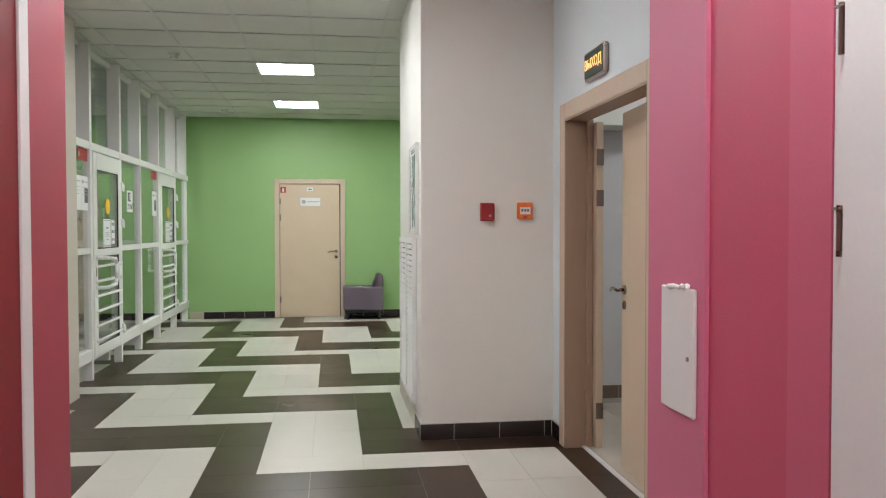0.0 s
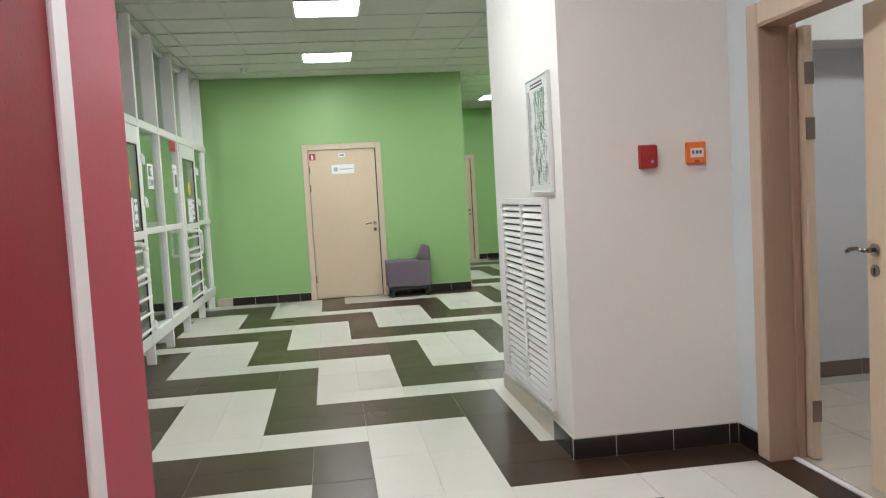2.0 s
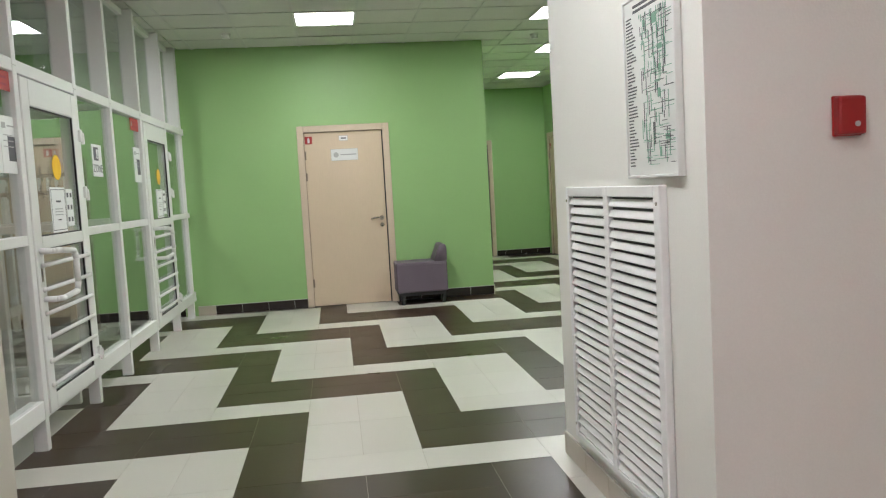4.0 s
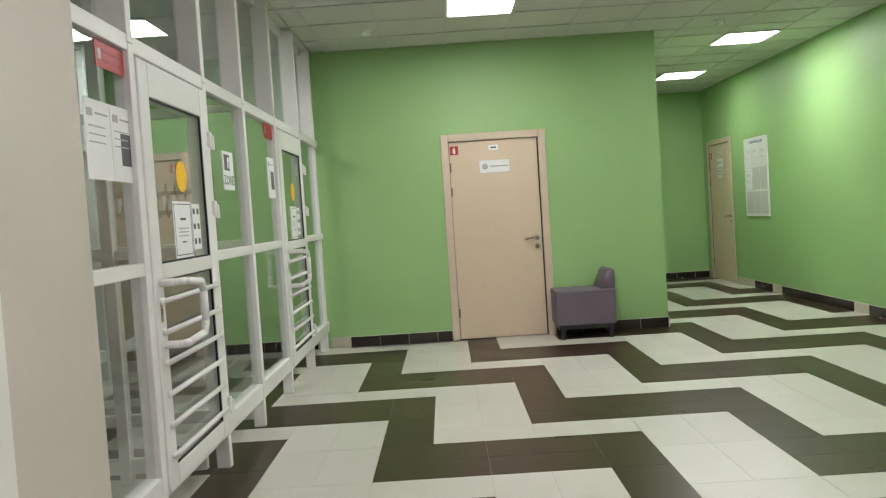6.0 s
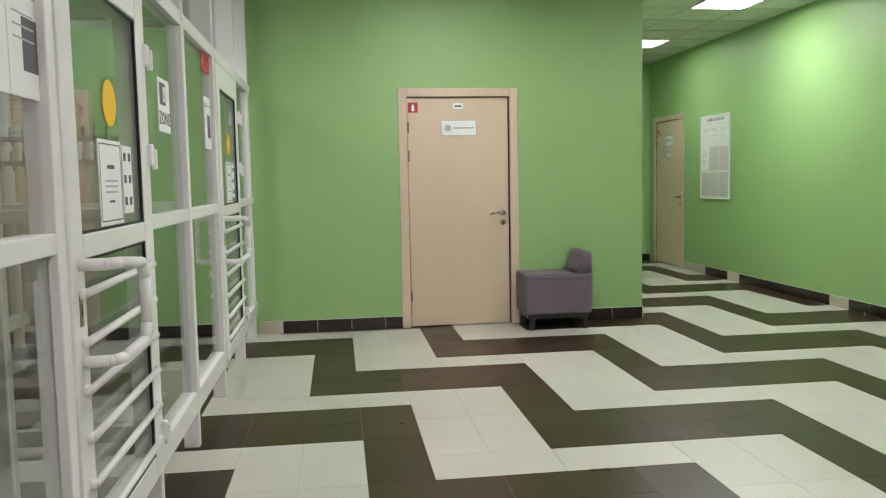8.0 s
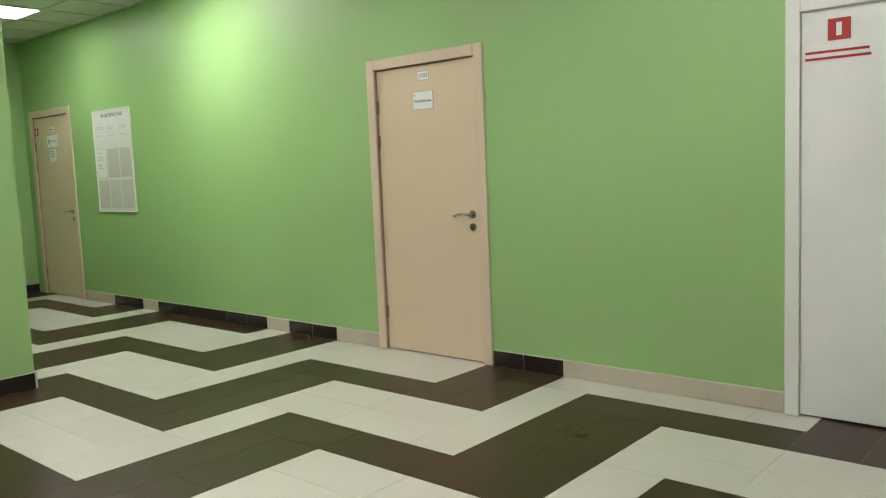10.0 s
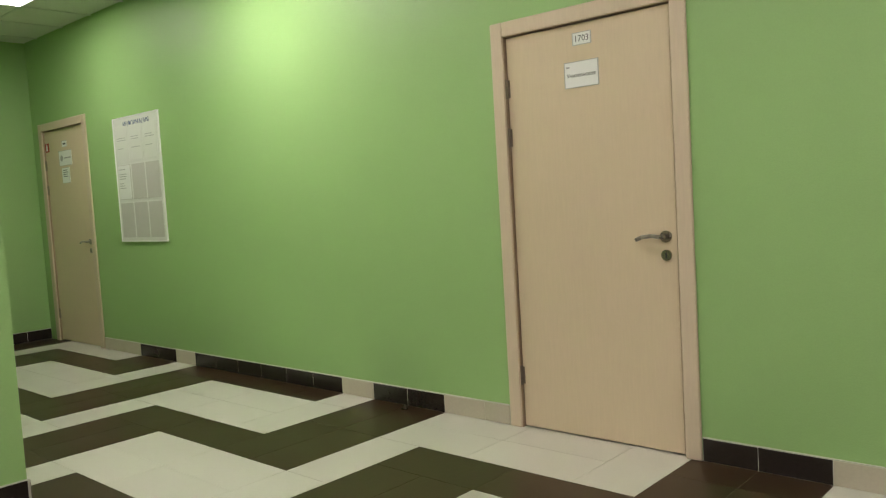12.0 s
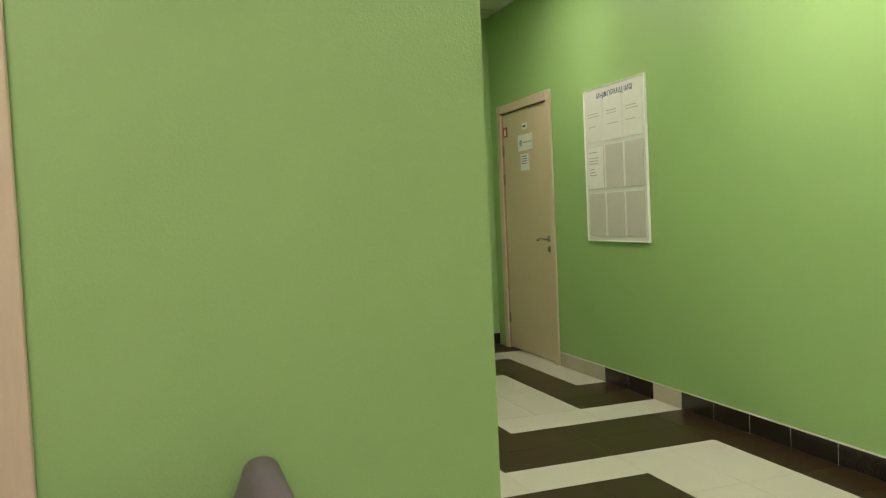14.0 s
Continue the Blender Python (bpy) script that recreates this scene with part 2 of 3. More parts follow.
structure("side_room_soffit", box(bmesh.new(), 1.62, 4.4, 6.58, 6.9, 2.14, CEIL + 0.01, 0.004), WHITE, "white boxed-in duct along the side room wall", "soffit")

# ---- ceiling ----
def ceiling(name, x0, x1, y0, y1, ox, oy, lamps, label):
    bm = bmesh.new()
    box(bm, x0, x1, y0, y1, CEIL + 0.16, CEIL + 0.3)
    i0, i1 = math.floor((x0 - ox) / 0.6), math.ceil((x1 - ox) / 0.6)
    j0, j1 = math.floor((y0 - oy) / 0.6), math.ceil((y1 - oy) / 0.6)
    holes = {(round((a - ox) / 0.6), round((b - oy) / 0.6)) for a, b in lamps}
    for i in range(i0, i1):
        for j in range(j0, j1):
            if (i, j) in holes:
                continue
            a, b = max(x0, ox + 0.6 * i), min(x1, ox + 0.6 * i + 0.6)
            c, d = max(y0, oy + 0.6 * j), min(y1, oy + 0.6 * j + 0.6)
            if b - a > 0.03 and d - c > 0.03:
                t = random.uniform(0, 0.004)
                box(bm, a + 0.008, b - 0.008, c + 0.008, d - 0.008, CEIL + 0.006 + t, CEIL + 0.02 + t)
    ob = structure(name, bm, CEILING, label, "ceiling")
    ob.data.materials.append(TBAR)
    bm = bmesh.new()
    for i in range(i0, i1 + 1):
        a = ox + 0.6 * i
        if x0 < a < x1:
            box(bm, a - 0.012, a + 0.012, y0, y1, CEIL + 0.001, CEIL + 0.006)
    for j in range(j0, j1 + 1):
        c = oy + 0.6 * j
        if y0 < c < y1:
            box(bm, x0, x1, c - 0.012, c + 0.012, CEIL, CEIL + 0.005)
    part("grid_bars", bm, TBAR, ob, "thin pale metal ceiling grid")
    return ob


# (-0.7, 6.0) is added out of view to brighten the column's side
# (0.5, 1.8), (0.5, -0.6) and (1.7, 9.0) are unseen lamps, added as fill
LOBBY = [(-0.7, 11.4), (-0.7, 9.0), (-0.7, 6.0), (-0.7, 4.2), (1.7, 9.0), (0.5, 1.8), (0.5, -0.6), (1.7, 11.4)]
CORRIDOR = [(2.3, 13.5), (2.3, 15.9)]
CLOAK = [(-3.7, 11.4)]
ceiling("ceiling_lobby", -2.07, RX, -1.0, BACK - 0.008, -0.7, 11.4, LOBBY, "white suspended ceiling of square boards")
ceiling("ceiling_corridor", 1.43, RX, BACK, END, 2.3, 13.5, CORRIDOR, "white suspended corridor ceiling of square boards")
ceiling("ceiling_cloakroom", -6.0, -2.07, 6.85, BACK, -3.7, 11.4, CLOAK, "white suspended ceiling behind the glass")
ceiling("ceiling_side_room", 1.62, 4.4, 3.0, 6.9, 2.2, 3.6, [(2.8, 4.8)], "white suspended ceiling of the side room")
structure("roof_bay", box(bmesh.new(), -2.8, -2.07, -1.0, 6.9, CEIL + 0.02, CEIL + 0.2), CEILING, "white ceiling of the side bay", "ceiling")


def ceiling_lamp(x, y, power=1.0):
    t = thing("ceiling_light", pose(x + 0.3, y + 0.3, CEIL), "square recessed ceiling light with four bright tubes, switched on", "ceiling light", "recessed ceiling lights")
    bm = bmesh.new()
    for a in (-1, 1):
        box(bm, -0.298, 0.298, a * 0.298 - 0.011 * (1 + a), a * 0.298 + 0.011 * (1 - a), -0.004, 0.05)
        box(bm, a * 0.298 - 0.011 * (1 + a), a * 0.298 + 0.011 * (1 - a), -0.276, 0.276, -0.004, 0.05)
    part("frame", bm, METALBOX, t)
    bx("housing", METALBOX, t, (-0.29, 0.29, -0.29, 0.29, 0.05, 0.09))
    for k in range(4):
        c = -0.207 + 0.138 * k
        bx("diffuser", DIFFUSERS[power], t, (c - 0.066, c + 0.066, -0.274, 0.274, 0.002, 0.03), 0.004)
    return t


# single lamps set stronger or weaker to shape the light on nearby walls
LAMP_OUTPUT = {(2.3, 13.5): 1.45, (2.3, 15.9): 0.7, (1.7, 11.4): 0.6, (-0.7, 11.4): 1.15}
for x, y in LOBBY + CORRIDOR + CLOAK + [(2.8, 4.8)]:
    ceiling_lamp(x, y, LAMP_OUTPUT.get((x, y), 1.0))


def smoke_detector(x, y):
    t = thing("smoke_detector", pose(x, y, CEIL), "small round white smoke detector on the ceiling", "smoke detector", "smoke detectors")
    part("base", cyl(bmesh.new(), (0, 0, 0.006), (0, 0, -0.015), 0.05, 24), PVC, t)
    part("head", cyl(bmesh.new(), (0, 0, -0.015), (0, 0, -0.045), 0.032, 24, 0.04), METALBOX, t)


smoke_detector(-1.42, 8.7)
smoke_detector(2.0, 12.85)
smoke_detector(-1.42, 12.3)


# ---- doors ----
def hinge(parent, x, y, z):
    h = part("hinge", cyl(bmesh.new(), (x, y, z - 0.05), (x, y, z + 0.05), 0.008, 10), HINGE, parent, "dull metal hinge")
    bx("hinge_leaf", HINGE, h, (x - 0.016, x + 0.016, y + 0.002, y + 0.006, z - 0.045, z + 0.045))


def lever(parent, x, y, z, tip=-1):
    h = part("door_handle", cyl(bmesh.new(), (x, y, z), (x, y - 0.012, z), 0.027, 20), STEEL, parent, "brushed steel lever handle")
    bm = bmesh.new()
    cyl(bm, (x, y - 0.01, z), (x, y - 0.05, z), 0.011, 12)
    tube(bm, [(x, y - 0.05, z), (x + tip * 0.05, y - 0.054, z + 0.006), (x + tip * 0.1, y - 0.05, z), (x + tip * 0.13, y - 0.046, z - 0.012)], 0.009, 10)
    part("lever", bm, STEEL, h, smooth=True)
    k = part("lock_escutcheon", cyl(bmesh.new(), (x, y, z - 0.085), (x, y - 0.01, z - 0.085), 0.025, 20), STEEL, parent, "round steel lock plate")
    bx("keyhole", BLACK, k, (x - 0.004, x + 0.004, y - 0.0115, y - 0.009, z - 0.1, z - 0.073))


def plate(parent, x0, x1, z0, z1, y, name="sign_plate", material=None, rim=True):
    p = bx(name, material or PAPER, parent, (x0, x1, y - 0.004, y, z0, z1), 0.001)
    if rim:
        bm = bmesh.new()
        for a, b, c, d in ((x0, x1, z0, z0 + 0.003), (x0, x1, z1 - 0.003, z1), (x0, x0 + 0.003, z0, z1), (x1 - 0.003, x1, z0, z1)):
            box(bm, a, b, y - 0.0055, y - 0.0035, c, d)
        part("rim", bm, PALEINK, p)
    return p


def bars(parent, x0, x1, zs, y, h=0.006, material=None, name="text_line", jitter=0.2):
    for z in zs:
        w = (x1 - x0) * random.uniform(1 - jitter, 1)
        bx(name, material or INK, parent, (x0, x0 + w, y - 0.001, y + 0.0005, z - h / 2, z + h / 2))


def beech_door(m, name, label, left=-0.46, right=0.46, top=2.045, casing=0.075, number="", sign=(), fire=False, note=False, fire_at=None):
    d = thing(name, m, label, "door", kind="structure")
    gap = 0.006
    leaf = bx("door_leaf", BEECH, d, (left + gap, right - gap - 0.008, 0.012, 0.052, 0.008, top - gap), 0.002)
    bm = bmesh.new()
    box(bm, left - casing, left, -0.016, 0.0, 0, top + casing, 0.004)
    part("door_casing", bm, CASING, d)
    bm = bmesh.new()
    box(bm, right, right + casing, -0.016, 0.0, 0, top + casing, 0.004)
    part("door_casing", bm, CASING, d)
    part("door_casing", box(bmesh.new(), left + 0.001, right - 0.001, -0.015, 0.0, top, top + casing, 0.004), CASING, d)
    bm = bmesh.new()
    box(bm, left - 0.018, left, 0.001, 0.2, 0, top + 0.013)
    box(bm, right, right + 0.018, 0.001, 0.2, 0, top + 0.013)
    box(bm, left, right, 0.001, 0.2, top, top + 0.013)
    part("door_jamb", bm, JAMB, d)
    bx("door_stop", JAMB, d, (left, right, 0.056, 0.075, 0, top))
    # black strip paints the shade in the gap between leaf and jamb
    bx("seal", GASKET_GAP, d, (right - 0.013, right - 0.001, 0.018, 0.054, 0.01, top - 0.007), 0.0, "black strip standing for the shaded gap beside the leaf")
    for z in (1.78, 1.53, 0.28):
        hinge(d, left + 0.004, 0.004, z)
    lever(leaf, right - 0.065, 0.012, 1.01)
    bx("strike_plate", HINGE, d, (right - 0.004, right + 0.003, -0.002, 0.03, 0.86, 1.06))
    if number is not None:
        p = plate(leaf, -0.052, 0.052, 1.935, 1.995, 0.012, "number_plate")
        if number:
            words(number, 0.042, INK, p, Matrix.Translation((0, 0.007, 1.964)) @ FACE_Y, "number")
        else:
            bars(p, -0.03, 0.03, [1.964], 0.008, 0.016, jitter=0)
    if sign:
        sx0, sx1, sz0, sz1, text = sign
        p = plate(leaf, sx0, sx1, sz0, sz1, 0.012)
        cx, cz = (sx0 + sx1) / 2, (sz0 + sz1) / 2
        if text:
            words(text, 0.026, INK, p, Matrix.Translation((cx, 0.007, cz - 0.005)) @ FACE_Y, "lettering")
            bars(p, sx0 + 0.012, sx0 + 0.035, [sz1 - 0.025], 0.008, 0.008, PALEINK)
        else:
            part("emblem", cyl(bmesh.new(), (sx0 + 0.06, 0.0085, cz), (sx0 + 0.06, 0.007, cz), 0.03, 20), PALEINK, p, "pale grey round emblem")
            bars(p, sx0 + 0.11, sx1 - 0.02, [cz], 0.008, 0.012, PALEINK, jitter=0)
    if fire:
        f = left + 0.015 if fire_at is None else fire_at
        p = plate(leaf, f, f + 0.085, 1.91, 1.998, 0.012, "fire_sign", REDSIGN, rim=False)
        bx("extinguisher_symbol", PAPER, p, (f + 0.03, f + 0.055, 0.0065, 0.0085, 1.922, 1.972), 0.004)
        bx("extinguisher_symbol", PAPER, p, (f + 0.036, f + 0.049, 0.0065, 0.0085, 1.974, 1.985))
    if note:
        p = plate(leaf, -0.1, 0.07, 1.585, 1.735, 0.012, "paper_note")
        bars(p, -0.07, 0.04, [1.71, 1.69, 1.67, 1.65], 0.008)
    return d


def on_east(y, z=0.0):
    return pose(RX, y, z, 0, 0, -90)


beech_door(pose(-0.27, BACK, 0), "door_1", "closed pale beech door with a fire extinguisher sign", number="", sign=(-0.155, 0.16, 1.705, 1.84, ""), fire=True)
beech_door(on_east(11.465), "door_2", "closed pale beech door numbered 1703 with a white name plate", number="1703", sign=(-0.105, 0.085, 1.735, 1.86, "Учительская"))
beech_door(on_east(17.315), "door_3", "closed pale beech corridor door with notices", top=2.12, number="", sign=(-0.14, 0.14, 1.755, 1.9, ""), fire=True, note=True)
beech_door(pose(1.94, END, 0), "door_4", "closed pale beech door at the corridor's end", number=None)


def white_door():
    d = thing("door_5", on_east(8.56), "closed white metal door with a red sign", "door", kind="structure")
    bx("door_leaf", METALBOX, d, (-0.42, 0.42, -0.01, 0.04, 0.01, 2.0), 0.003)
    bm = bmesh.new()
    box(bm, -0.49, -0.42, -0.03, 0.0, 0, 2.09, 0.004)
    box(bm, 0.42, 0.49, -0.03, 0.0, 0, 2.09, 0.004)
    box(bm, -0.42, 0.42, -0.03, 0.0, 2.0, 2.09, 0.004)
    part("door_frame", bm, PVC, d)
    p = plate(d, -0.3, -0.2, 1.85, 1.95, -0.01, "fire_sign", REDSIGN, rim=False)
    bx("extinguisher_symbol", PAPER, p, (-0.262, -0.238, -0.0155, -0.0135, 1.87, 1.93))
    bars(d, -0.4, -0.1, [1.8, 1.77], -0.012, 0.012, REDSIGN)
    lever(d, 0.35, -0.01, 1.01)


white_door()


def open_door():
    """Double door in the pale wall: wide leaf nearly shut, narrow leaf folded back."""
    d = thing("door_6", pose(1.5, 4.9, 0, 0, 0, -90), "beech double door, narrow leaf folded back, wide leaf ajar", "door", kind="structure")
    L, R, T = -0.65, 0.65, 2.035
    for a, b in ((L - 0.095, L), (R, R + 0.095)):
        bx("door_casing", CASING, d, (a, b, -0.016, 0.0, 0, T + 0.1), 0.004)
    bx("door_casing", CASING, d, (L + 0.001, R - 0.001, -0.015, 0.0, T, T + 0.1), 0.004)
    for a, b in ((L, L + 0.012), (R - 0.012, R)):
        bx("door_jamb", JAMB, d, (a, b, -0.012, 0.125, 0, T))
        s = 0.03 if a < 0 else -0.03
        bx("door_rebate", JAMB, d, (min(a + s * 0.4, a), max(b, b + s * 0.4), 0.125, 0.165, 0, T), 0.003)
    bx("door_jamb", JAMB, d, (L + 0.012, R - 0.012, -0.012, 0.125, T - 0.012, T))
    bx("threshold", PVC, d, (L, R, 0.10, 0.13, 0, 0.012), 0.003, "worn white threshold strip")
    # narrow leaf, folded back
    nl = bx("narrow_leaf", BEECH, d, (L - 0.36, L + 0.07, 0.17, 0.212, 0.012, T - 0.02), 0.002)
    for z in (1.80, 1.55, 0.24):
        bx("hinge", HINGE, nl, (L + 0.0705, L + 0.074, 0.168, 0.214, z - 0.05, z + 0.05))
    # wide leaf
    me = mesh_of("wide_leaf", box(bmesh.new(), -0.855, 0, 0, 0.042, 0.01, T - 0.02, 0.002), BEECH)
    wl = new("wide_leaf", me)
    wl.parent = d
    wl.matrix_basis = pose(R - 0.013, 0.14, 0, 0, 0, -3.8)
    lever(wl, -0.795, 0.0, 1.02, -1)
    bx("lock_plate", HINGE, wl, (-0.858, -0.853, 0.01, 0.032, 0.85, 1.08))
    return d


open_door()


# ---- column fittings ----
def vent_grille():
    g = thing("vent_grille", pose(0.63, 6.635, 0.0, 0, 0, -90), "white metal louvred vent grille with two columns of slats", "vent")
    W, Z0, Z1 = 0.515, 0.17, 1.30
    for a, b in ((-W, -W + 0.035), (-0.022, 0.022), (W - 0.05, W)):
        bx("frame_upright", METALBOX, g, (a, b, -0.03, 0.0, Z0, Z1), 0.004)
    for a, b in ((-W + 0.036, -0.023), (0.023, W - 0.051)):
        bx("frame_rail", METALBOX, g, (a, b, -0.03, 0.0, Z1 - 0.04, Z1 - 0.001), 0.003)
        bx("frame_rail", METALBOX, g, (a, b, -0.03, 0.0, Z0 + 0.001, Z0 + 0.03), 0.003)
        # black sheet stands in for the shade behind the slats
        bx("backing", BLACK, g, (a, b, -0.006, -0.001, Z0 + 0.03, Z1 - 0.04))
        n = 27
        pitch = (Z1 - 0.04 - Z0 - 0.03) / n
        bm = bmesh.new()
        box(bm, a + 0.001, b - 0.001, -0.003, 0.003, -0.015, 0.015, 0.0015)
        bmesh.ops.rotate(bm, verts=bm.verts, cent=(0, 0, 0), matrix=Matrix.Rotation(radians(-22), 3, "X"))
        me = mesh_of("slat", bm, METALBOX)
        for k in range(n):
            s = new("slat", me)
            s.parent = g
            s.matrix_basis = pose(0, -0.018, Z0 + 0.03 + pitch * (k + 0.42))
    for x in (-W + 0.016, W - 0.02):
        for z in (Z0 + 0.06, Z1 - 0.06):
            part("screw", cyl(bmesh.new(), (x, -0.03, z), (x, -0.0325, z), 0.006, 10), STEEL, g)


vent_grille()


def evacuation_plan():
    p = thing("evacuation_plan", pose(0.63, 6.19, 0.0, 0, 0, -90), "framed evacuation floor plan with fine green and grey print", "sign board")
    X, Z0, Z1 = 0.2, 1.335, 1.92
    b = bx("board", BOARD, p, (-X, X, -0.018, -0.003, Z0, Z1), 0.002)
    for a, c, e, f in ((-X - 0.01, -X, Z0 - 0.01, Z1 + 0.01), (X, X + 0.01, Z0 - 0.01, Z1 + 0.01), (-X, X, Z0 - 0.01, Z0), (-X, X, Z1, Z1 + 0.01)):
        bx("frame", BOARD, p, (a, c, -0.024, 0, e, f), 0.002, "thin pale plastic frame")
    bars(b, -0.12, 0.12, [1.895, 1.878], -0.0185, 0.009, INK)
    rnd = random.Random(4)
    bm, bg = bmesh.new(), bmesh.new()
    for k in range(46):
        z = Z0 + 0.03 + k * 0.011
        box(bm, -0.185, -0.185 + rnd.uniform(0.03, 0.085), -0.0195, -0.0175, z, z + 0.0045)
    for k in range(230):
        x, z = rnd.uniform(-0.07, 0.15), rnd.uniform(Z0 + 0.03, Z1 - 0.07)
        t = bm if rnd.random() < 0.4 else bg
        if rnd.random() < 0.55:
            box(t, x, min(0.185, x + rnd.uniform(0.02, 0.09)), -0.0195, -0.0175, z, z + 0.0018)
        else:
            box(t, x, x + 0.0018, -0.0195, -0.0175, z, min(Z1 - 0.06, z + rnd.uniform(0.02, 0.09)))
    for k in range(7):
        x, z = rnd.uniform(-0.07, 0.14), rnd.uniform(Z0 + 0.03, Z1 - 0.1)
        box(bg, x, x + rnd.uniform(0.015, 0.04), -0.019, -0.0175, z, z + rnd.uniform(0.01, 0.03))
    tagged(part("print", bm, INK, b), kind="stuff")
    tagged(part("route_print", bg, GREENINK, b), kind="stuff")


evacuation_plan()


def alarm_boxes():
    a = thing("fire_siren", pose(1.06, 5.845, 1.472), "red plastic fire siren box on the column", "alarm")
    bx("body", REDBOX, a, (-0.043, 0.043, -0.035, 0, -0.055, 0.055), 0.008, seg=2)
    bx("base", REDSIGN, a, (-0.046, 0.046, -0.008, 0, -0.058, 0.058), 0.003)
    part("indicator", cyl(bmesh.new(), (0.012, -0.034, -0.025), (0.012, -0.039, -0.025), 0.008, 14), PALEINK, a)
    b = thing("fire_call_point", pose(1.305, 5.845, 1.48), "orange manual call point with a white label", "alarm")
    bx("body", ORANGE, b, (-0.05, 0.05, -0.03, 0, -0.053, 0.053), 0.007, seg=2)
    l = bx("label_plate", PAPER, b, (-0.034, 0.034, -0.0325, -0.029, -0.024, 0.022), 0.001)
    for x in (-0.02, 0.0, 0.018):
        bx("symbol", INK, l, (x - 0.006, x + 0.006, -0.0332, -0.0322, -0.006, 0.01))
    bx("latch", REDBOX, b, (-0.012, 0.012, -0.033, -0.029, -0.047, -0.037), 0.002)


alarm_boxes()


def exit_sign():
    e = thing("exit_sign", pose(1.5, 4.95, 2.26, 0, 0, -90), "dark green lit exit sign above the doorway", "exit sign")
    bx("body", DARKGREEN, e, (-0.15, 0.15, -0.035, 0, -0.07, 0.07), 0.006)
    bx("housing", STEEL, e, (-0.16, 0.16, -0.03, -0.0005, -0.08, 0.08), 0.006)
    words("ВЫХОД", 0.075, EXITGLOW, e, Matrix.Translation((0, -0.0365, 0)) @ FACE_Y)


exit_sign()


def wall_hatch():
    h = thing("wall_hatch", pose(1.25, 3.37, 0.0, 0, 0, -90), "white painted access hatch with a rough top edge", "hatch")
    bx("cover", METALBOX, h, (-0.13, 0.13, -0.014, 0, 0.735, 1.165), 0.005)
    bm = bmesh.new()
    rnd = random.Random(7)
    for k in range(9):
        x = -0.07 + k * 0.018
        bmesh.ops.create_icosphere(bm, subdivisions=1, radius=rnd.uniform(0.008, 0.015), matrix=Matrix.Translation((x, -0.012, 1.162 + rnd.uniform(0, 0.01))))
    part("filler", bm, METALBOX, h, "lumpy white filler along the top")
    part("catch", cyl(bmesh.new(), (0.09, -0.013, 0.93), (0.09, -0.018, 0.93), 0.008, 12), STEEL, h)


wall_hatch()


def white_cabinet():
    c = thing("utility_cabinet", pose(1.30, 1.84, 0.0, 0, 0, -90), "tall white metal utility cabinet with pin hinges", "cabinet")
    bx("body", METALBOX, c, (-0.695, 0.6, -0.05, 0, 0.0, 2.6), 0.004)
    d = bx("door", METALBOX, c, (-0.64, 0.55, -0.064, -0.051, 0.05, 2.5), 0.003)
    for z in (0.45, 1.36, 1.83):
        part("hinge", cyl(bmesh.new(), (-0.655, -0.06, z - 0.06), (-0.655, -0.06, z + 0.06), 0.007, 10), STEEL, d)
        bx("hinge_pin", HINGE, d, (-0.675, -0.64, -0.066, -0.06, z + 0.05, z + 0.056))


white_cabinet()


# ---- bench ----
def bench():
    b = thing("corner_seat", pose(0.5, 12.88, 0), "mauve leatherette seat with a side backrest on black feet", "bench")
    part("seat", box(bmesh.new(), -0.275, 0.315, -0.15, 0.23, 0.14, 0.49, 0.018, 3), FABRIC, b)
    bx("piping", FABRIC, b, (-0.279, 0.319, -0.154, 0.234, 0.452, 0.460), 0.003)
    bm = bmesh.new()
    profile = [(0.165, 0.485), (0.192, 0.56), (0.222, 0.632)]
    for k in range(9):
        w = radians(170 - 20 * k)
        profile.append((0.272 + 0.046 * math.cos(w), 0.640 + 0.040 * math.sin(w)))
    profile += [(0.320, 0.58), (0.318, 0.485)]
    rings = []
    for y, k in ((-0.145, 0.90), (-0.138, 0.965), (-0.122, 1.0), (0.202, 1.0), (0.218, 0.965), (0.225, 0.90)):
        rings.append([bm.verts.new((0.235 + (x - 0.235) * k, y, 0.485 + (z - 0.485) * (0.3 + 0.7 * k))) for x, z in profile])
    for r0, r1 in zip(rings, rings[1:]):
        for i in range(len(profile)):
            j = (i + 1) % len(profile)
            bm.faces.new((r0[i], r0[j], r1[j], r1[i]))
    bm.faces.new(list(reversed(rings[0])))
    bm.faces.new(rings[-1])
    bmesh.ops.recalc_face_normals(bm, faces=bm.faces)
    part("backrest", bm, FABRIC, b, smooth=True)
    bx("underframe", BLACK, b, (-0.25, 0.29, -0.13, 0.21, 0.10, 0.142), 0.003)
    for x in (-0.21, 0.26):
        for y in (-0.11, 0.19):
            part("leg", cyl(bmesh.new(), (x, y, 0), (x, y, 0.105), 0.02, 14, 0.026), BLACK, b)


bench()


def door_stop(x, y):
    s = thing("door_stop", pose(x, y, 0), "small round steel door stop on the floor", "door stop", "door stops")
    part("base", cyl(bmesh.new(), (0, 0, 0), (0, 0, 0.008), 0.02, 16), STEEL, s)
    part("bumper", cyl(bmesh.new(), (0, 0, 0.008), (0, 0, 0.035), 0.014, 16, 0.011), STEEL, s)


door_stop(3.40, 12.74)
door_stop(3.0, 17.93)


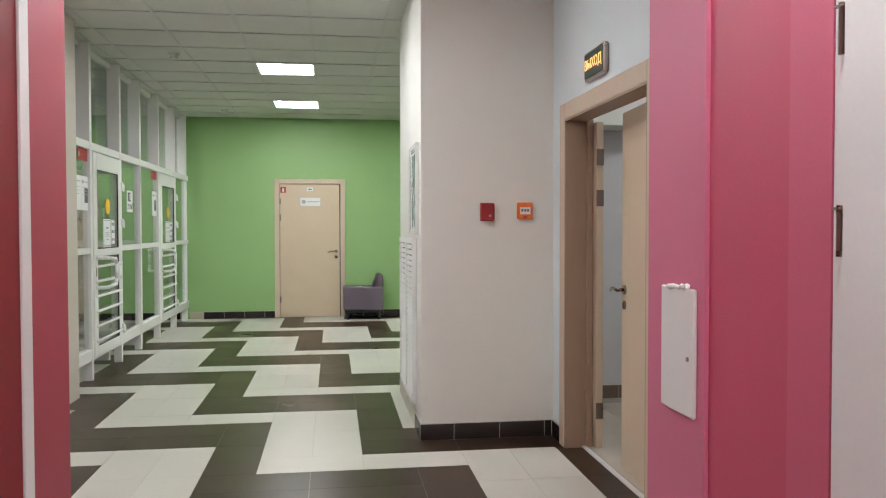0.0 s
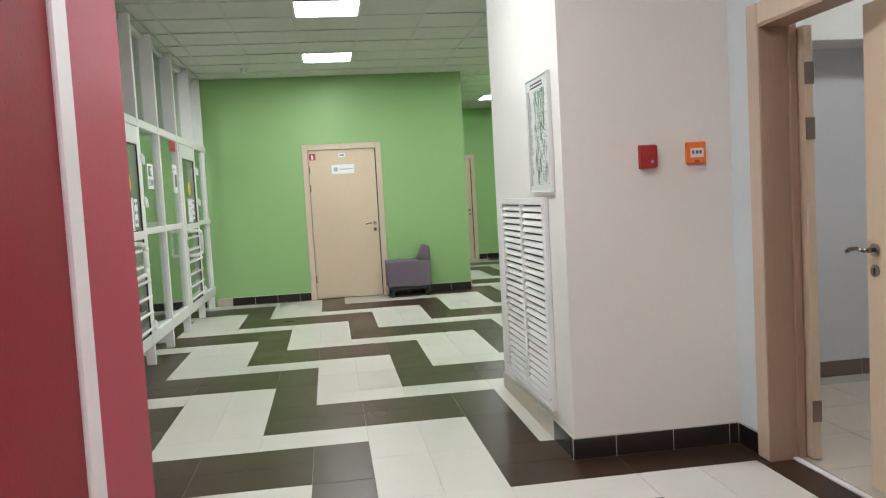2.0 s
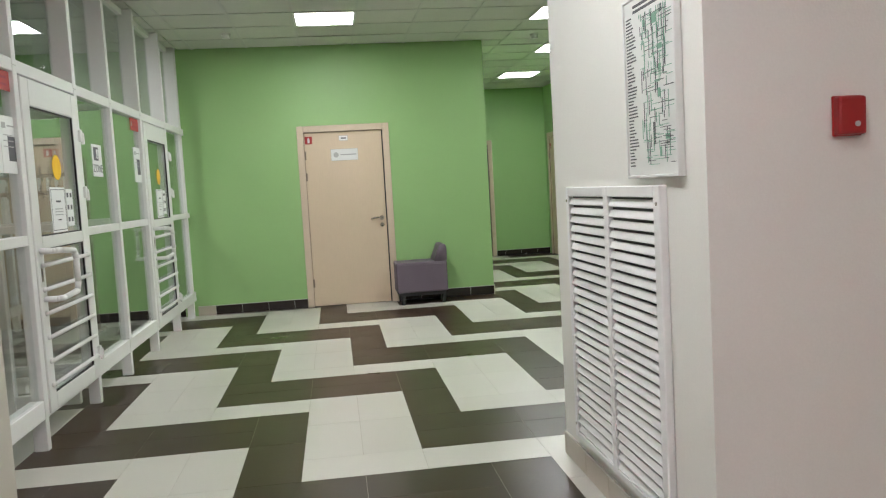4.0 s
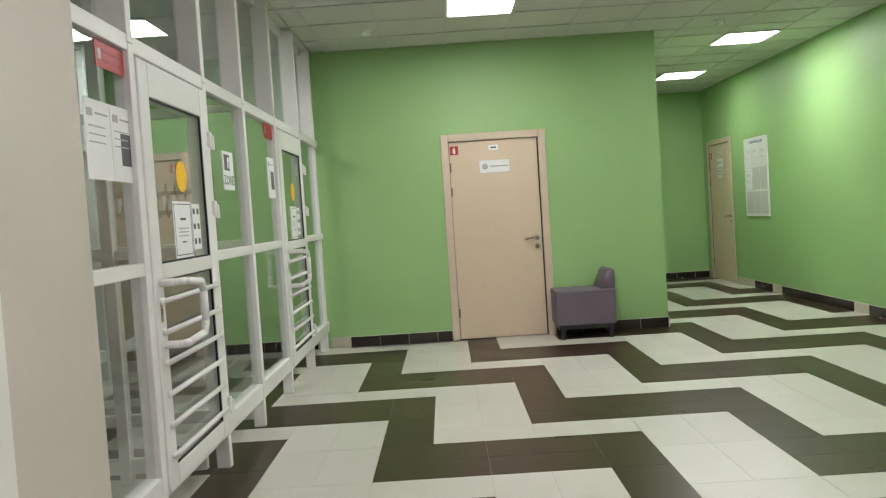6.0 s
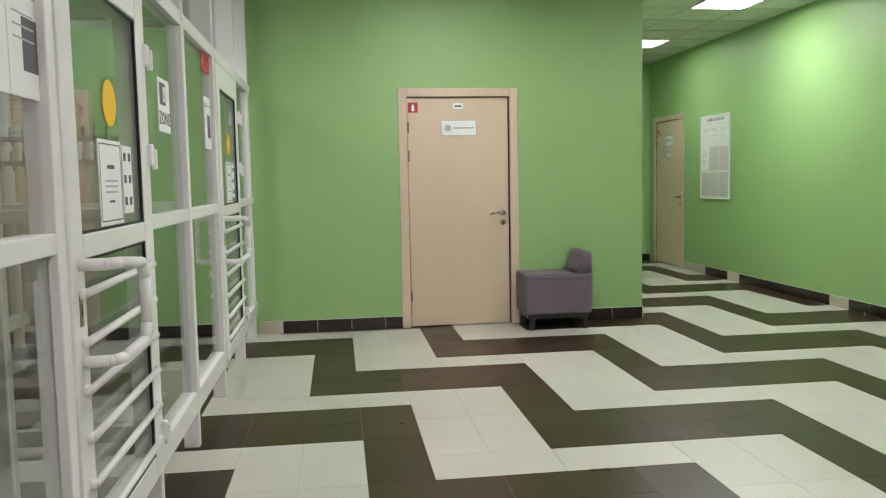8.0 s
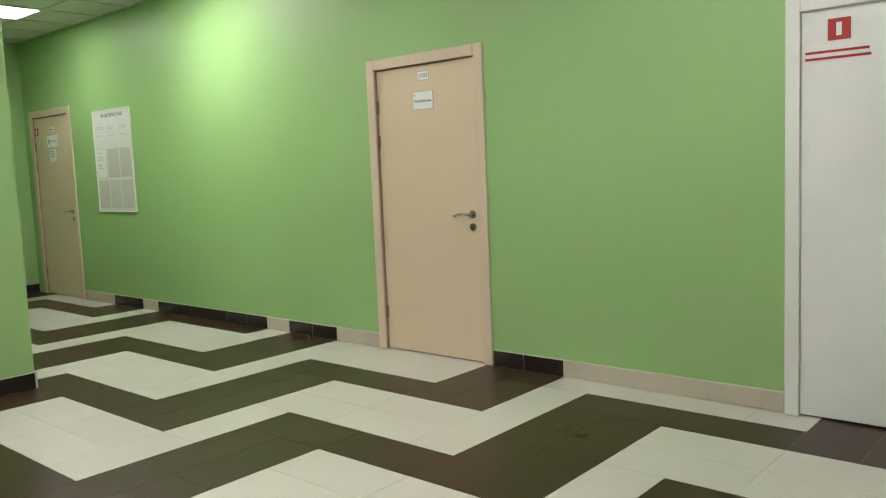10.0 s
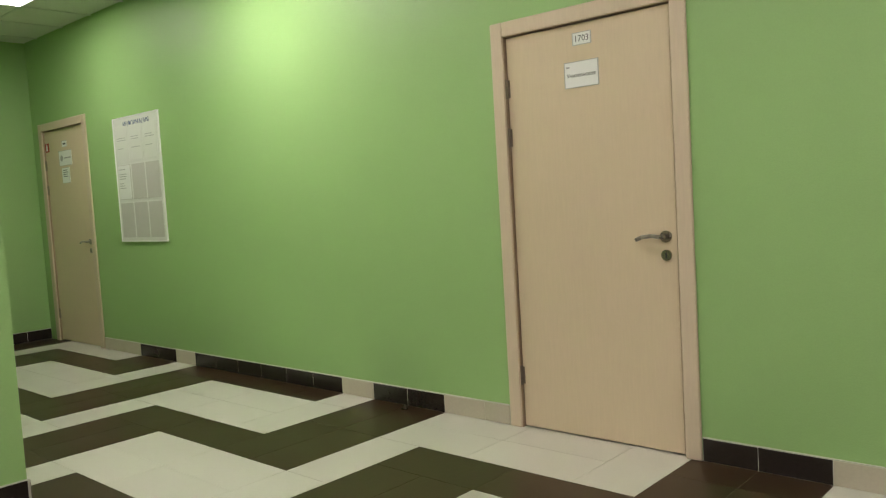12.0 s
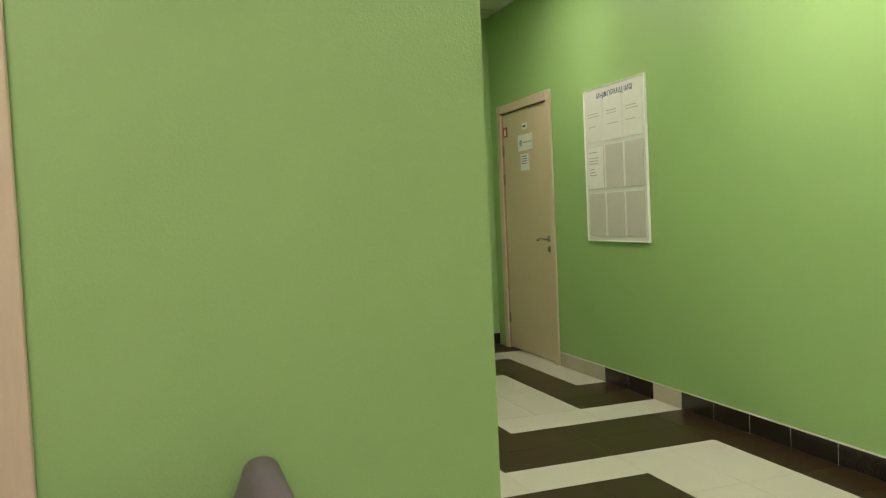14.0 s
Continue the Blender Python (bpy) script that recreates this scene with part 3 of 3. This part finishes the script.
# ---- information board ----
def info_board():
    b = thing("information_board", on_east(15.85), "white information board with clear grey paper pockets", "notice board")
    W, Z0, Z1 = 0.385, 1.015, 2.075
    p = bx("board", BOARD, b, (-W, W, -0.012, -0.003, Z0, Z1), 0.002)
    for a, c, e, f in ((-W - 0.008, -W, Z0 - 0.008, Z1 + 0.008), (W, W + 0.008, Z0 - 0.008, Z1 + 0.008), (-W, W, Z0 - 0.008, Z0), (-W, W, Z1, Z1 + 0.008)):
        bx("frame", METALBOX, b, (a, c, -0.018, 0, e, f), 0.002)
    words("ИНФОРМАЦИЯ", 0.062, BLUEINK, p, Matrix.Translation((0.02, -0.0135, Z1 - 0.06)) @ FACE_Y)
    for col in range(3):
        for row in range(3):
            x = -W + 0.035 + col * 0.245
            z = Z0 + 0.03 + row * 0.33
            m = PANEL if row < 2 else BOARD
            k = bx("paper_pocket", m, p, (x, x + 0.22, -0.0165, -0.0125, z, z + 0.30), 0.001, "clear plastic paper pocket")
            if row == 2:
                bars(k, x + 0.03, x + 0.19, [z + 0.2, z + 0.18, z + 0.11], -0.017, 0.005, PALEINK, jitter=0.5)
    s = bx("paper_sheet", PAPER, p, (-W + 0.04, -W + 0.245, -0.02, -0.017, Z0 + 0.365, Z0 + 0.655), 0.0005)
    bars(s, -W + 0.06, -W + 0.2, [Z0 + 0.62, Z0 + 0.58, Z0 + 0.56, Z0 + 0.54, Z0 + 0.50, Z0 + 0.48, Z0 + 0.46], -0.0205, 0.006, PALEINK, jitter=0.5)


info_board()


# ---- glass partition ----
GX = -2.07
POSTS = [8.29, 9.30, 10.15, 11.11, 12.15, 12.98]


def glazed_partition(gx, depth, feet, name, label):
    g = thing(name, pose(gx, 0, 0), label, "glass partition", kind="structure")
    for y in POSTS:
        bx("post", PVC, g, (-0.07, 0, y - 0.03, y + 0.03, 0.18 if feet else 0.0, 2.11), 0.003)
        bx("upper_post", PVC, g, (-depth, 0, y - 0.03, y + 0.03, 2.112, CEIL), 0.003)
        if feet:
            bx("foot", PVC, g, (-0.08, -0.004, y - 0.026, y + 0.026, 0.0, 0.18), 0.003)
    for i, (a, b) in enumerate(zip([7.53] + POSTS, POSTS + [BACK])):
        a2, b2 = (a + 0.03 if a in POSTS else a), (b - 0.03 if b in POSTS else b)
        is_door = a in (8.29, 11.11)
        bx("top_rail", PVC, g, (-min(depth, 0.09) + 0.01, -0.002, a2, b2, 2.075, 2.145), 0.003)
        bx("head_rail", PVC, g, (-depth + 0.002, -depth + 0.05, a2, b2, CEIL - 0.05, CEIL), 0.003)
        bx("bottom_rail", PVC, g, (-min(depth, 0.09) + 0.01, -0.002, a2, b2, 0.18, 0.285), 0.004)
        if not is_door:
            bx("middle_rail", PVC, g, (-min(depth, 0.09) + 0.01, -0.004, a2, b2, 1.14, 1.195), 0.003)
        for z0, z1 in ((0.285, 1.14), (1.195, 2.075), (2.145, CEIL - 0.05)):
            if is_door and z0 < 2:
                continue
            if b2 - a2 > 0.05:
                back = depth - 0.012 if z0 > 2 else 0.03
                pane = bx("pane", GLASS, g, (-back - 0.003, -back + 0.003, a2, b2, z0, z1))
                pane.visible_shadow = False
    return g


part_front = glazed_partition(GX, 0.13, True, "window_1", "white PVC framed glass partition standing on short posts")
part_inner = glazed_partition(-3.95, 0.07, False, "window_2", "second white framed glass partition further inside")


def cross_partition(y, name, top, posts, label, x1=-2.15, x0=-3.88):
    g = thing(name, pose(0, y, 0), label, "glass partition", kind="structure")
    for x in posts:
        bx("post", PVC, g, (x - 0.03, x + 0.03, -0.03, 0.03, 0, CEIL), 0.003)
    edges = sorted([x0 - 0.03, *posts, x1 + 0.03])
    for a, b in zip(edges, edges[1:]):
        for z0, z1 in ((0.05, 0.13), (1.185, 1.235), (top - 0.025, top + 0.025)):
            bx("rail", PVC, g, (a + 0.03, b - 0.03, -0.022, 0.022, z0, z1), 0.003)
        for z0, z1 in ((0.13, 1.185), (1.235, top - 0.025), (top + 0.025, CEIL)):
            bx("pane", GLASS, g, (a + 0.03, b - 0.03, -0.003, 0.003, z0, z1)).visible_shadow = False
    return g


cross_partition(9.12, "window_3", 1.93, (-2.58, -3.3), "white framed glass screen across the vestibule")
cross_partition(10.15, "window_4", 2.09, (-3.0,), "white framed glass screen further along the vestibule")


def glass_door(y0, y1, gx):
    d = thing("glass_door", pose(gx, (y0 + y1) / 2, 0), "white glazed door with crossbars, closed in the partition", "door", "glazed doors")
    h = (y1 - y0) / 2
    z0, z1 = 0.2, 2.06
    for a, b in ((-h, -h + 0.11), (h - 0.11, h)):
        bx("stile", PVC, d, (-0.05, 0.03, a, b, z0, z1), 0.004)
    for a, b in ((z0, z0 + 0.09), (1.11, 1.18), (z1 - 0.15, z1)):
        bx("rail", PVC, d, (-0.05, 0.03, -h + 0.111, h - 0.111, a, b), 0.004)
    for a, b in ((z0 + 0.09, 1.11), (1.18, z1 - 0.15)):
        p = bx("pane", GLASS, d, (0.010, 0.016, -h + 0.111, h - 0.111, a, b))
        p.visible_shadow = False
        bm = bmesh.new()
        box(bm, 0.0165, 0.027, h - 0.122, h - 0.1115, a, b)
        box(bm, 0.0165, 0.025, -h + 0.1115, -h + 0.12, a, b)
        box(bm, 0.0165, 0.025, -h + 0.12, h - 0.122, a, a + 0.008)
        box(bm, 0.0165, 0.025, -h + 0.12, h - 0.122, b - 0.008, b)
        part("gasket", bm, GASKET_GAP, d, "black rubber glazing gasket")
    for k in range(6):
        z = 0.345 + k * 0.135
        bm = bmesh.new()
        cyl(bm, (0.042, -h + 0.06, z), (0.042, h - 0.07, z), 0.0125, 12)
        for y in (-h + 0.06, h - 0.07):
            cyl(bm, (0.02, y, z), (0.044, y, z), 0.016, 12)
        part("crossbar", bm, PVC, d, smooth=True)
    tube_pts = [(0.03, -h + 0.06, 1.10), (0.10, -h + 0.06, 1.10), (0.125, -h + 0.10, 1.10), (0.15, -h + 0.25, 1.085), (0.152, -h + 0.27, 1.04), (0.152, -h + 0.27, 0.90), (0.15, -h + 0.25, 0.85), (0.125, -h + 0.1, 0.83), (0.10, -h + 0.06, 0.83), (0.03, -h + 0.06, 0.83)]
    part("pull_handle", tube(bmesh.new(), tube_pts, 0.017, 12), PVC, d, "white tubular pull handle", smooth=True)
    lk = bx("lock_plate", STEEL, d, (0.029, 0.033, -h + 0.045, -h + 0.07, 0.93, 1.02), 0.001)
    bx("keyhole", BLACK, lk, (0.032, 0.034, -h + 0.053, -h + 0.061, 0.96, 0.99))
    for z in (0.36, 1.43, 1.80):
        hg = bx("hinge", PVC, d, (0.025, 0.05, h - 0.025, h + 0.01, z - 0.04, z + 0.04), 0.005)
        part("hinge_pin", cyl(bmesh.new(), (0.05, h, z - 0.055), (0.05, h, z + 0.02), 0.012, 12), PVC, hg)
    return d


def sheet(name, y0, y1, z0, z1, label, category, material=None, x=-0.0255):
    t = thing(name, pose(GX + x, (y0 + y1) / 2, (z0 + z1) / 2), label, category)
    w, h = (y1 - y0) / 2, (z1 - z0) / 2
    bx("sheet", material or PAPER, t, (0, 0.003, -w, w, -h, h))
    return t, w, h


def side_lines(t, y0, y1, zs, h=0.006, material=None, x=0.0032):
    for z in zs:
        bx("text_line", material or INK, t, (x - 0.0006, x + 0.0006, y0, y1, z - h / 2, z + h / 2))


FACE_X = Matrix.Rotation(radians(90), 4, "Z") @ Matrix.Rotation(radians(90), 4, "X")
for y0, y1 in ((8.32, 9.27), (11.14, 12.12)):
    glass_door(y0, y1, GX - 0.02)
    c = (y0 + y1) / 2
    dot = thing("warning_dot", pose(GX - 0.0035, c + 0.02, 1.58), "round yellow visibility sticker on the glass door", "sticker", "yellow stickers")
    part("disc", cyl(bmesh.new(), (0, 0, 0), (0.002, 0, 0), 0.075, 32), YELLOW, dot)
    t, w, h = sheet("door_notice", c - 0.14, c + 0.12, 1.19, 1.46, "white printed paper notice taped to the glass door", "notice", x=-0.0035)
    bm = bmesh.new()
    for a, b, e, f in ((-w + 0.01, w - 0.01, h - 0.016, h - 0.012), (-w + 0.01, w - 0.01, -h + 0.012, -h + 0.016), (-w + 0.01, -w + 0.014, -h + 0.012, h - 0.012), (w - 0.014, w - 0.01, -h + 0.012, h - 0.012)):
        box(bm, 0.0025, 0.0036, a, b, e, f)
    part("border", bm, INK, t)
    side_lines(t, -0.04, 0.04, [0.05], 0.012)
    side_lines(t, -0.07, 0.07, [0.005, -0.012, -0.03], 0.006, PALEINK)
    side_lines(t, -0.03, 0.03, [-0.06], 0.007)
    t, w, h = sheet("pictogram_notice", c + 0.135, c + 0.255, 1.22, 1.45, "white paper with six small dark pictograms", "notice", x=-0.0035)
    for a in (-0.03, 0.03):
        for z in (-0.075, 0.0, 0.075):
            bx("pictogram", INK, t, (0.0026, 0.0038, a - 0.018, a + 0.012, z - 0.012, z + 0.016), 0.0)
    t, w, h = sheet("red_sign", y0 - 0.33, y0 - 0.05, 1.965, 2.07, "red sign with pale lettering on the glass", "sign", REDSIGN)
    side_lines(t, -0.08, 0.09, [0.018, -0.02], 0.012, ROSE)
    bx("symbol", PALEINK, t, (0.0026, 0.0036, -0.12, -0.09, -0.02, 0.02))

for a, b, z0, z1 in ((7.85, 8.075, 1.53, 1.83), (8.08, 8.29, 1.53, 1.83), (10.84, 11.06, 1.52, 1.82)):
    t, w, h = sheet("paper_poster", a, b, z0, z1, "white printed poster taped inside the glass", "poster")
    side_lines(t, -w + 0.02, -w + 0.07, [h - 0.05], 0.03, PALEINK)
    side_lines(t, -w + 0.09, w - 0.02, [h - 0.05], 0.008, PALEINK)
    side_lines(t, -w + 0.03, w - 0.05, [h - 0.1, h - 0.13, h - 0.16], 0.005, PALEINK)
    if a != 7.85:
        bx("print_block", INK, t, (0.0026, 0.0036, -0.02, 0.085, -0.085, 0.045))

t, w, h = sheet("wifi_sticker", 9.64, 9.87, 1.545, 1.775, "white wireless zone sticker with black lettering", "sticker")
k = bx("symbol", INK, t, (0.0026, 0.0036, -0.085, 0.03, 0.0, 0.095), 0.0)
bx("symbol", PAPER, t, (0.0034, 0.0042, -0.02, 0.02, 0.015, 0.08))
bx("symbol", INK, t, (0.0038, 0.0046, -0.005, 0.005, 0.02, 0.055))
words("ZONE", 0.08, INK, t, Matrix.Translation((0.004, 0, -0.06)) @ FACE_X)


# ---- behind the glass ----
def coat_rack(x0, x1, y):
    r = thing("coat_rack", pose((x0 + x1) / 2, y, 0), "steel coat rack with rows of double hooks", "coat rack", "coat racks")
    w = (x1 - x0) / 2
    for x in (-w, w):
        part("upright", cyl(bmesh.new(), (x, 0, 0), (x, 0, 1.85), 0.014, 12), HINGE, r)
        bx("foot", HINGE, r, (x - 0.015, x + 0.015, -0.22, 0.22, 0, 0.03), 0.004)
    for z in (1.50, 1.68):
        bx("rail", HINGE, r, (-w, w, -0.012, 0.012, z - 0.02, z + 0.02), 0.003)
    bm = bmesh.new()
    tube(bm, [(0, -0.01, 0.0), (0, -0.05, -0.012), (0, -0.085, 0.03), (0.012, -0.10, 0.085)], 0.010, 6)
    tube(bm, [(0, -0.01, -0.03), (0, -0.04, -0.05), (0, -0.055, -0.015)], 0.010, 6)
    me = mesh_of("hook", bm, STEEL)
    slat = mesh_of("slat", box(bmesh.new(), -0.016, 0.016, -0.006, 0.006, 1.515, 1.665, 0.002), METALBOX)
    n = int((x1 - x0 - 0.1) / 0.085) + 1
    for k in range(n):
        x = -w + 0.05 + k * 0.085
        for z in (1.50, 1.68):
            h = new("hook", me)
            h.parent = r
            h.matrix_basis = pose(x, 0, z)
        v = new("slat", slat)
        v.parent = r
        v.matrix_basis = pose(x + 0.042, 0, 0)
    return r


coat_rack(-4.9, -2.98, 12.5)
beech_door(pose(-3.92, BACK - 0.02, 0), "door_7", "closed pale door behind the coat rack", number=None, fire=True, fire_at=0.33)


def locker(x, y):
    l = thing("locker", pose(x, y, 0), "grey metal locker behind the glass", "locker", "lockers")
    bx("body", GREY, l, (-0.3, 0.3, -0.25, 0.25, 0.06, 1.55), 0.006)
    bx("plinth", BLACK, l, (-0.28, 0.28, -0.23, 0.23, 0, 0.06))
    for s in (-0.15, 0.15):
        d = bx("door", METALBOX, l, (s - 0.145, s + 0.145, -0.265, -0.251, 0.08, 1.53), 0.003)
        bx("handle", HINGE, d, (s + 0.1, s + 0.115, -0.28, -0.264, 0.8, 0.92), 0.003)


for x in (-5.6, -5.0):
    locker(x, 10.9)


# ---- skirting and floor, tile by tile ----
def tile_pattern(x, y):
    """'w' where the zigzag floor is cream, else 'd'."""
    u, v = (x - FX) / U, (y - FY) / U
    for b in range(-14, 15):
        for a in range(-14, 15):
            p, q = u - 4 * a - 3 * b, v + 4 * a - 3 * b
            if -2 <= p < 0 and -4 <= q < 0:
                return "w"
            if -2 <= p < 2 and -5 <= q < -4:
                return "w"
    return "d"


def skirting(name, p, q, normal, label, fixed=None, h=0.105):
    """Tiles 0.3 m long from p to q, standing 11 mm off the wall."""
    root = thing(name, pose(0, 0, 0), label, "baseboard", kind="structure")
    p, q, n = Vector((*p, 0)), Vector((*q, 0)), Vector((*normal, 0))
    d = (q - p).normalized()
    total = (q - p).length
    axis = 0 if abs(d.x) > 0.5 else 1
    org = FX if axis == 0 else FY
    s = p[axis]
    sgn = 1 if d[axis] > 0 else -1
    cuts = [0.0]
    k = math.ceil((s - org) / U + 1e-4) if sgn > 0 else math.floor((s - org) / U - 1e-4)
    while abs(org + k * U - s) < total - 0.01:
        cuts.append(abs(org + k * U - s))
        k += sgn
    cuts.append(total)
    for a, b in zip(cuts, cuts[1:]):
        if b - a < 0.02:
            continue
        c = p + d * ((a + b) / 2) + n * 0.05
        m = {"w": TILE_B, "d": TILE_K, "n": TILE_N}[fixed or tile_pattern(c.x, c.y)]
        u0, u1 = p + d * (a + 0.0015), p + d * (b - 0.0015)
        v0, v1 = u0 + n * 0.0005, u1 + n * 0.011
        bx("tile", m, root, (min(v0.x, v1.x), max(v0.x, v1.x), min(v0.y, v1.y), max(v0.y, v1.y), 0.002, h), 0.0015)
    g0, g1 = p + n * 0.0003, q + n * 0.009
    bx("grout_line", TILE_W, root, (min(g0.x, g1.x), max(g0.x, g1.x), min(g0.y, g1.y), max(g0.y, g1.y), 0.001, h + 0.005), 0.0, "pale filler line on top of the tiles")


SK = "dark brown and beige skirting tiles following the floor pattern"
skirting("baseboard_north_a", (-2.06, BACK), (-0.805, BACK), (0, -1), SK)
skirting("baseboard_north_b", (0.27, BACK), (1.43, BACK), (0, -1), SK, "d")
skirting("baseboard_corner", (1.43, BACK - 0.011), (1.43, END), (1, 0), SK, "d")
skirting("baseboard_end", (2.48, END), (RX, END), (0, -1), SK, "d")
skirting("baseboard_east_a", (RX, 9.06), (RX, 10.925), (-1, 0), SK)
skirting("baseboard_east_b", (RX, 12.005), (RX, 16.765), (-1, 0), SK)
skirting("baseboard_cloakroom", (-5.95, BACK), (-2.2, BACK), (0, -1), SK, "d")
skirting("baseboard_column_front", (0.619, 5.845), (1.489, 5.845), (0, -1), "black brown skirting tiles round the column", "d")
skirting("baseboard_column_side", (0.63, 5.845), (0.63, 7.41), (-1, 0), "skirting tiles along the column's side", None)
skirting("baseboard_doorway", (1.5, 5.65), (1.5, 5.834), (-1, 0), "black brown skirting tile beside the door", "d")
skirting("baseboard_side_room", (1.64, 6.9), (4.4, 6.9), (0, -1), "brown skirting tiles of the side room", "n")
skirting("baseboard_side_room_east", (4.4, 3.0), (4.4, 6.88), (-1, 0), "brown skirting tiles of the side room", "n")


def floor():
    bm = bmesh.new()
    box(bm, -6.25, 4.6, -1.25, 18.3, -0.2, -0.0015)
    ob = structure("floor", bm, GROUT, "cream and dark brown porcelain tiles laid in a zigzag", "floor")
    meshes = {}
    for kind, m in (("w", TILE_W), ("d", TILE_D)):
        for wide, (a, b) in (("h", (2, 1)), ("v", (1, 2))):
            t = bmesh.new()
            box(t, 0.001, a * U - 0.001, 0.001, b * U - 0.001, -0.012, 0.0)
            meshes[kind, wide] = mesh_of("floor_tile", t, m)
    spots = []
    for b in range(-14, 16):
        for a in range(-14, 16):
            for kind, wide, p, q in (("w", "v", -2, -2), ("w", "v", -1, -2), ("w", "v", -2, -4), ("w", "v", -1, -4), ("w", "h", -2, -5), ("w", "h", 0, -5),
                                     ("d", "h", -4, 0), ("d", "h", -2, 0), ("d", "h", -4, 1), ("d", "h", -2, 1), ("d", "v", 0, 0), ("d", "v", 0, -2)):
                x, y = FX + U * (4 * a + 3 * b + p), FY + U * (-4 * a + 3 * b + q)
                if (-6 < x < 3.5 and -1.2 < y < 18.1) and not (x > 1.55 and y < 7.0):
                    spots.append((x, y, kind, wide))
    spots = sorted({(round(x, 3), round(y, 3), k, w) for x, y, k, w in spots}, key=lambda s: abs(s[0] - 0.4) * 1.6 + abs(s[1] - 9.0))
    for x, y, kind, wide in spots[:300]:
        o = new("floor_tile", meshes[kind, wide])
        o.parent = ob
        o.matrix_basis = pose(x, y, 0)
    for kind, m in (("w", TILE_W), ("d", TILE_D)):
        vs, fs = [], []
        for x, y, k, wide in spots[300:]:
            if k != kind:
                continue
            a, b = ((2, 1) if wide == "h" else (1, 2))
            x0, x1, y0, y1 = x + 0.001, x + a * U - 0.001, y + 0.001, y + b * U - 0.001
            i = len(vs)
            vs += [(x0, y0, 0), (x1, y0, 0), (x1, y1, 0), (x0, y1, 0), (x0, y0, -0.012), (x1, y0, -0.012), (x1, y1, -0.012), (x0, y1, -0.012)]
            fs += [(i, i + 1, i + 2, i + 3)] + [(i + j, i + 4 + j, i + 4 + (j + 1) % 4, i + (j + 1) % 4) for j in range(4)]
        me = bpy.data.meshes.new("floor_tiles")
        me.from_pydata(vs, [], fs)
        me.materials.append(m)
        o = new("floor_tiles", me)
        o.parent = ob
        tagged(o, "", "", "", "stuff")
    sr = structure("floor_side_room", box(bmesh.new(), 1.61, 4.4, 3.0, 6.9, -0.002, 0.001), GROUT, "beige square floor tiles of the side room", "floor")
    t = bmesh.new()
    box(t, 0.0015, 0.4485, 0.0015, 0.4485, 0.0, 0.006)
    me = mesh_of("floor_tile", t, TILE_B)
    for i in range(6):
        for j in range(8):
            o = new("floor_tile", me)
            o.parent = sr
            o.matrix_basis = pose(1.64 + 0.45 * i, 3.1 + 0.45 * j, 0.001)


floor()
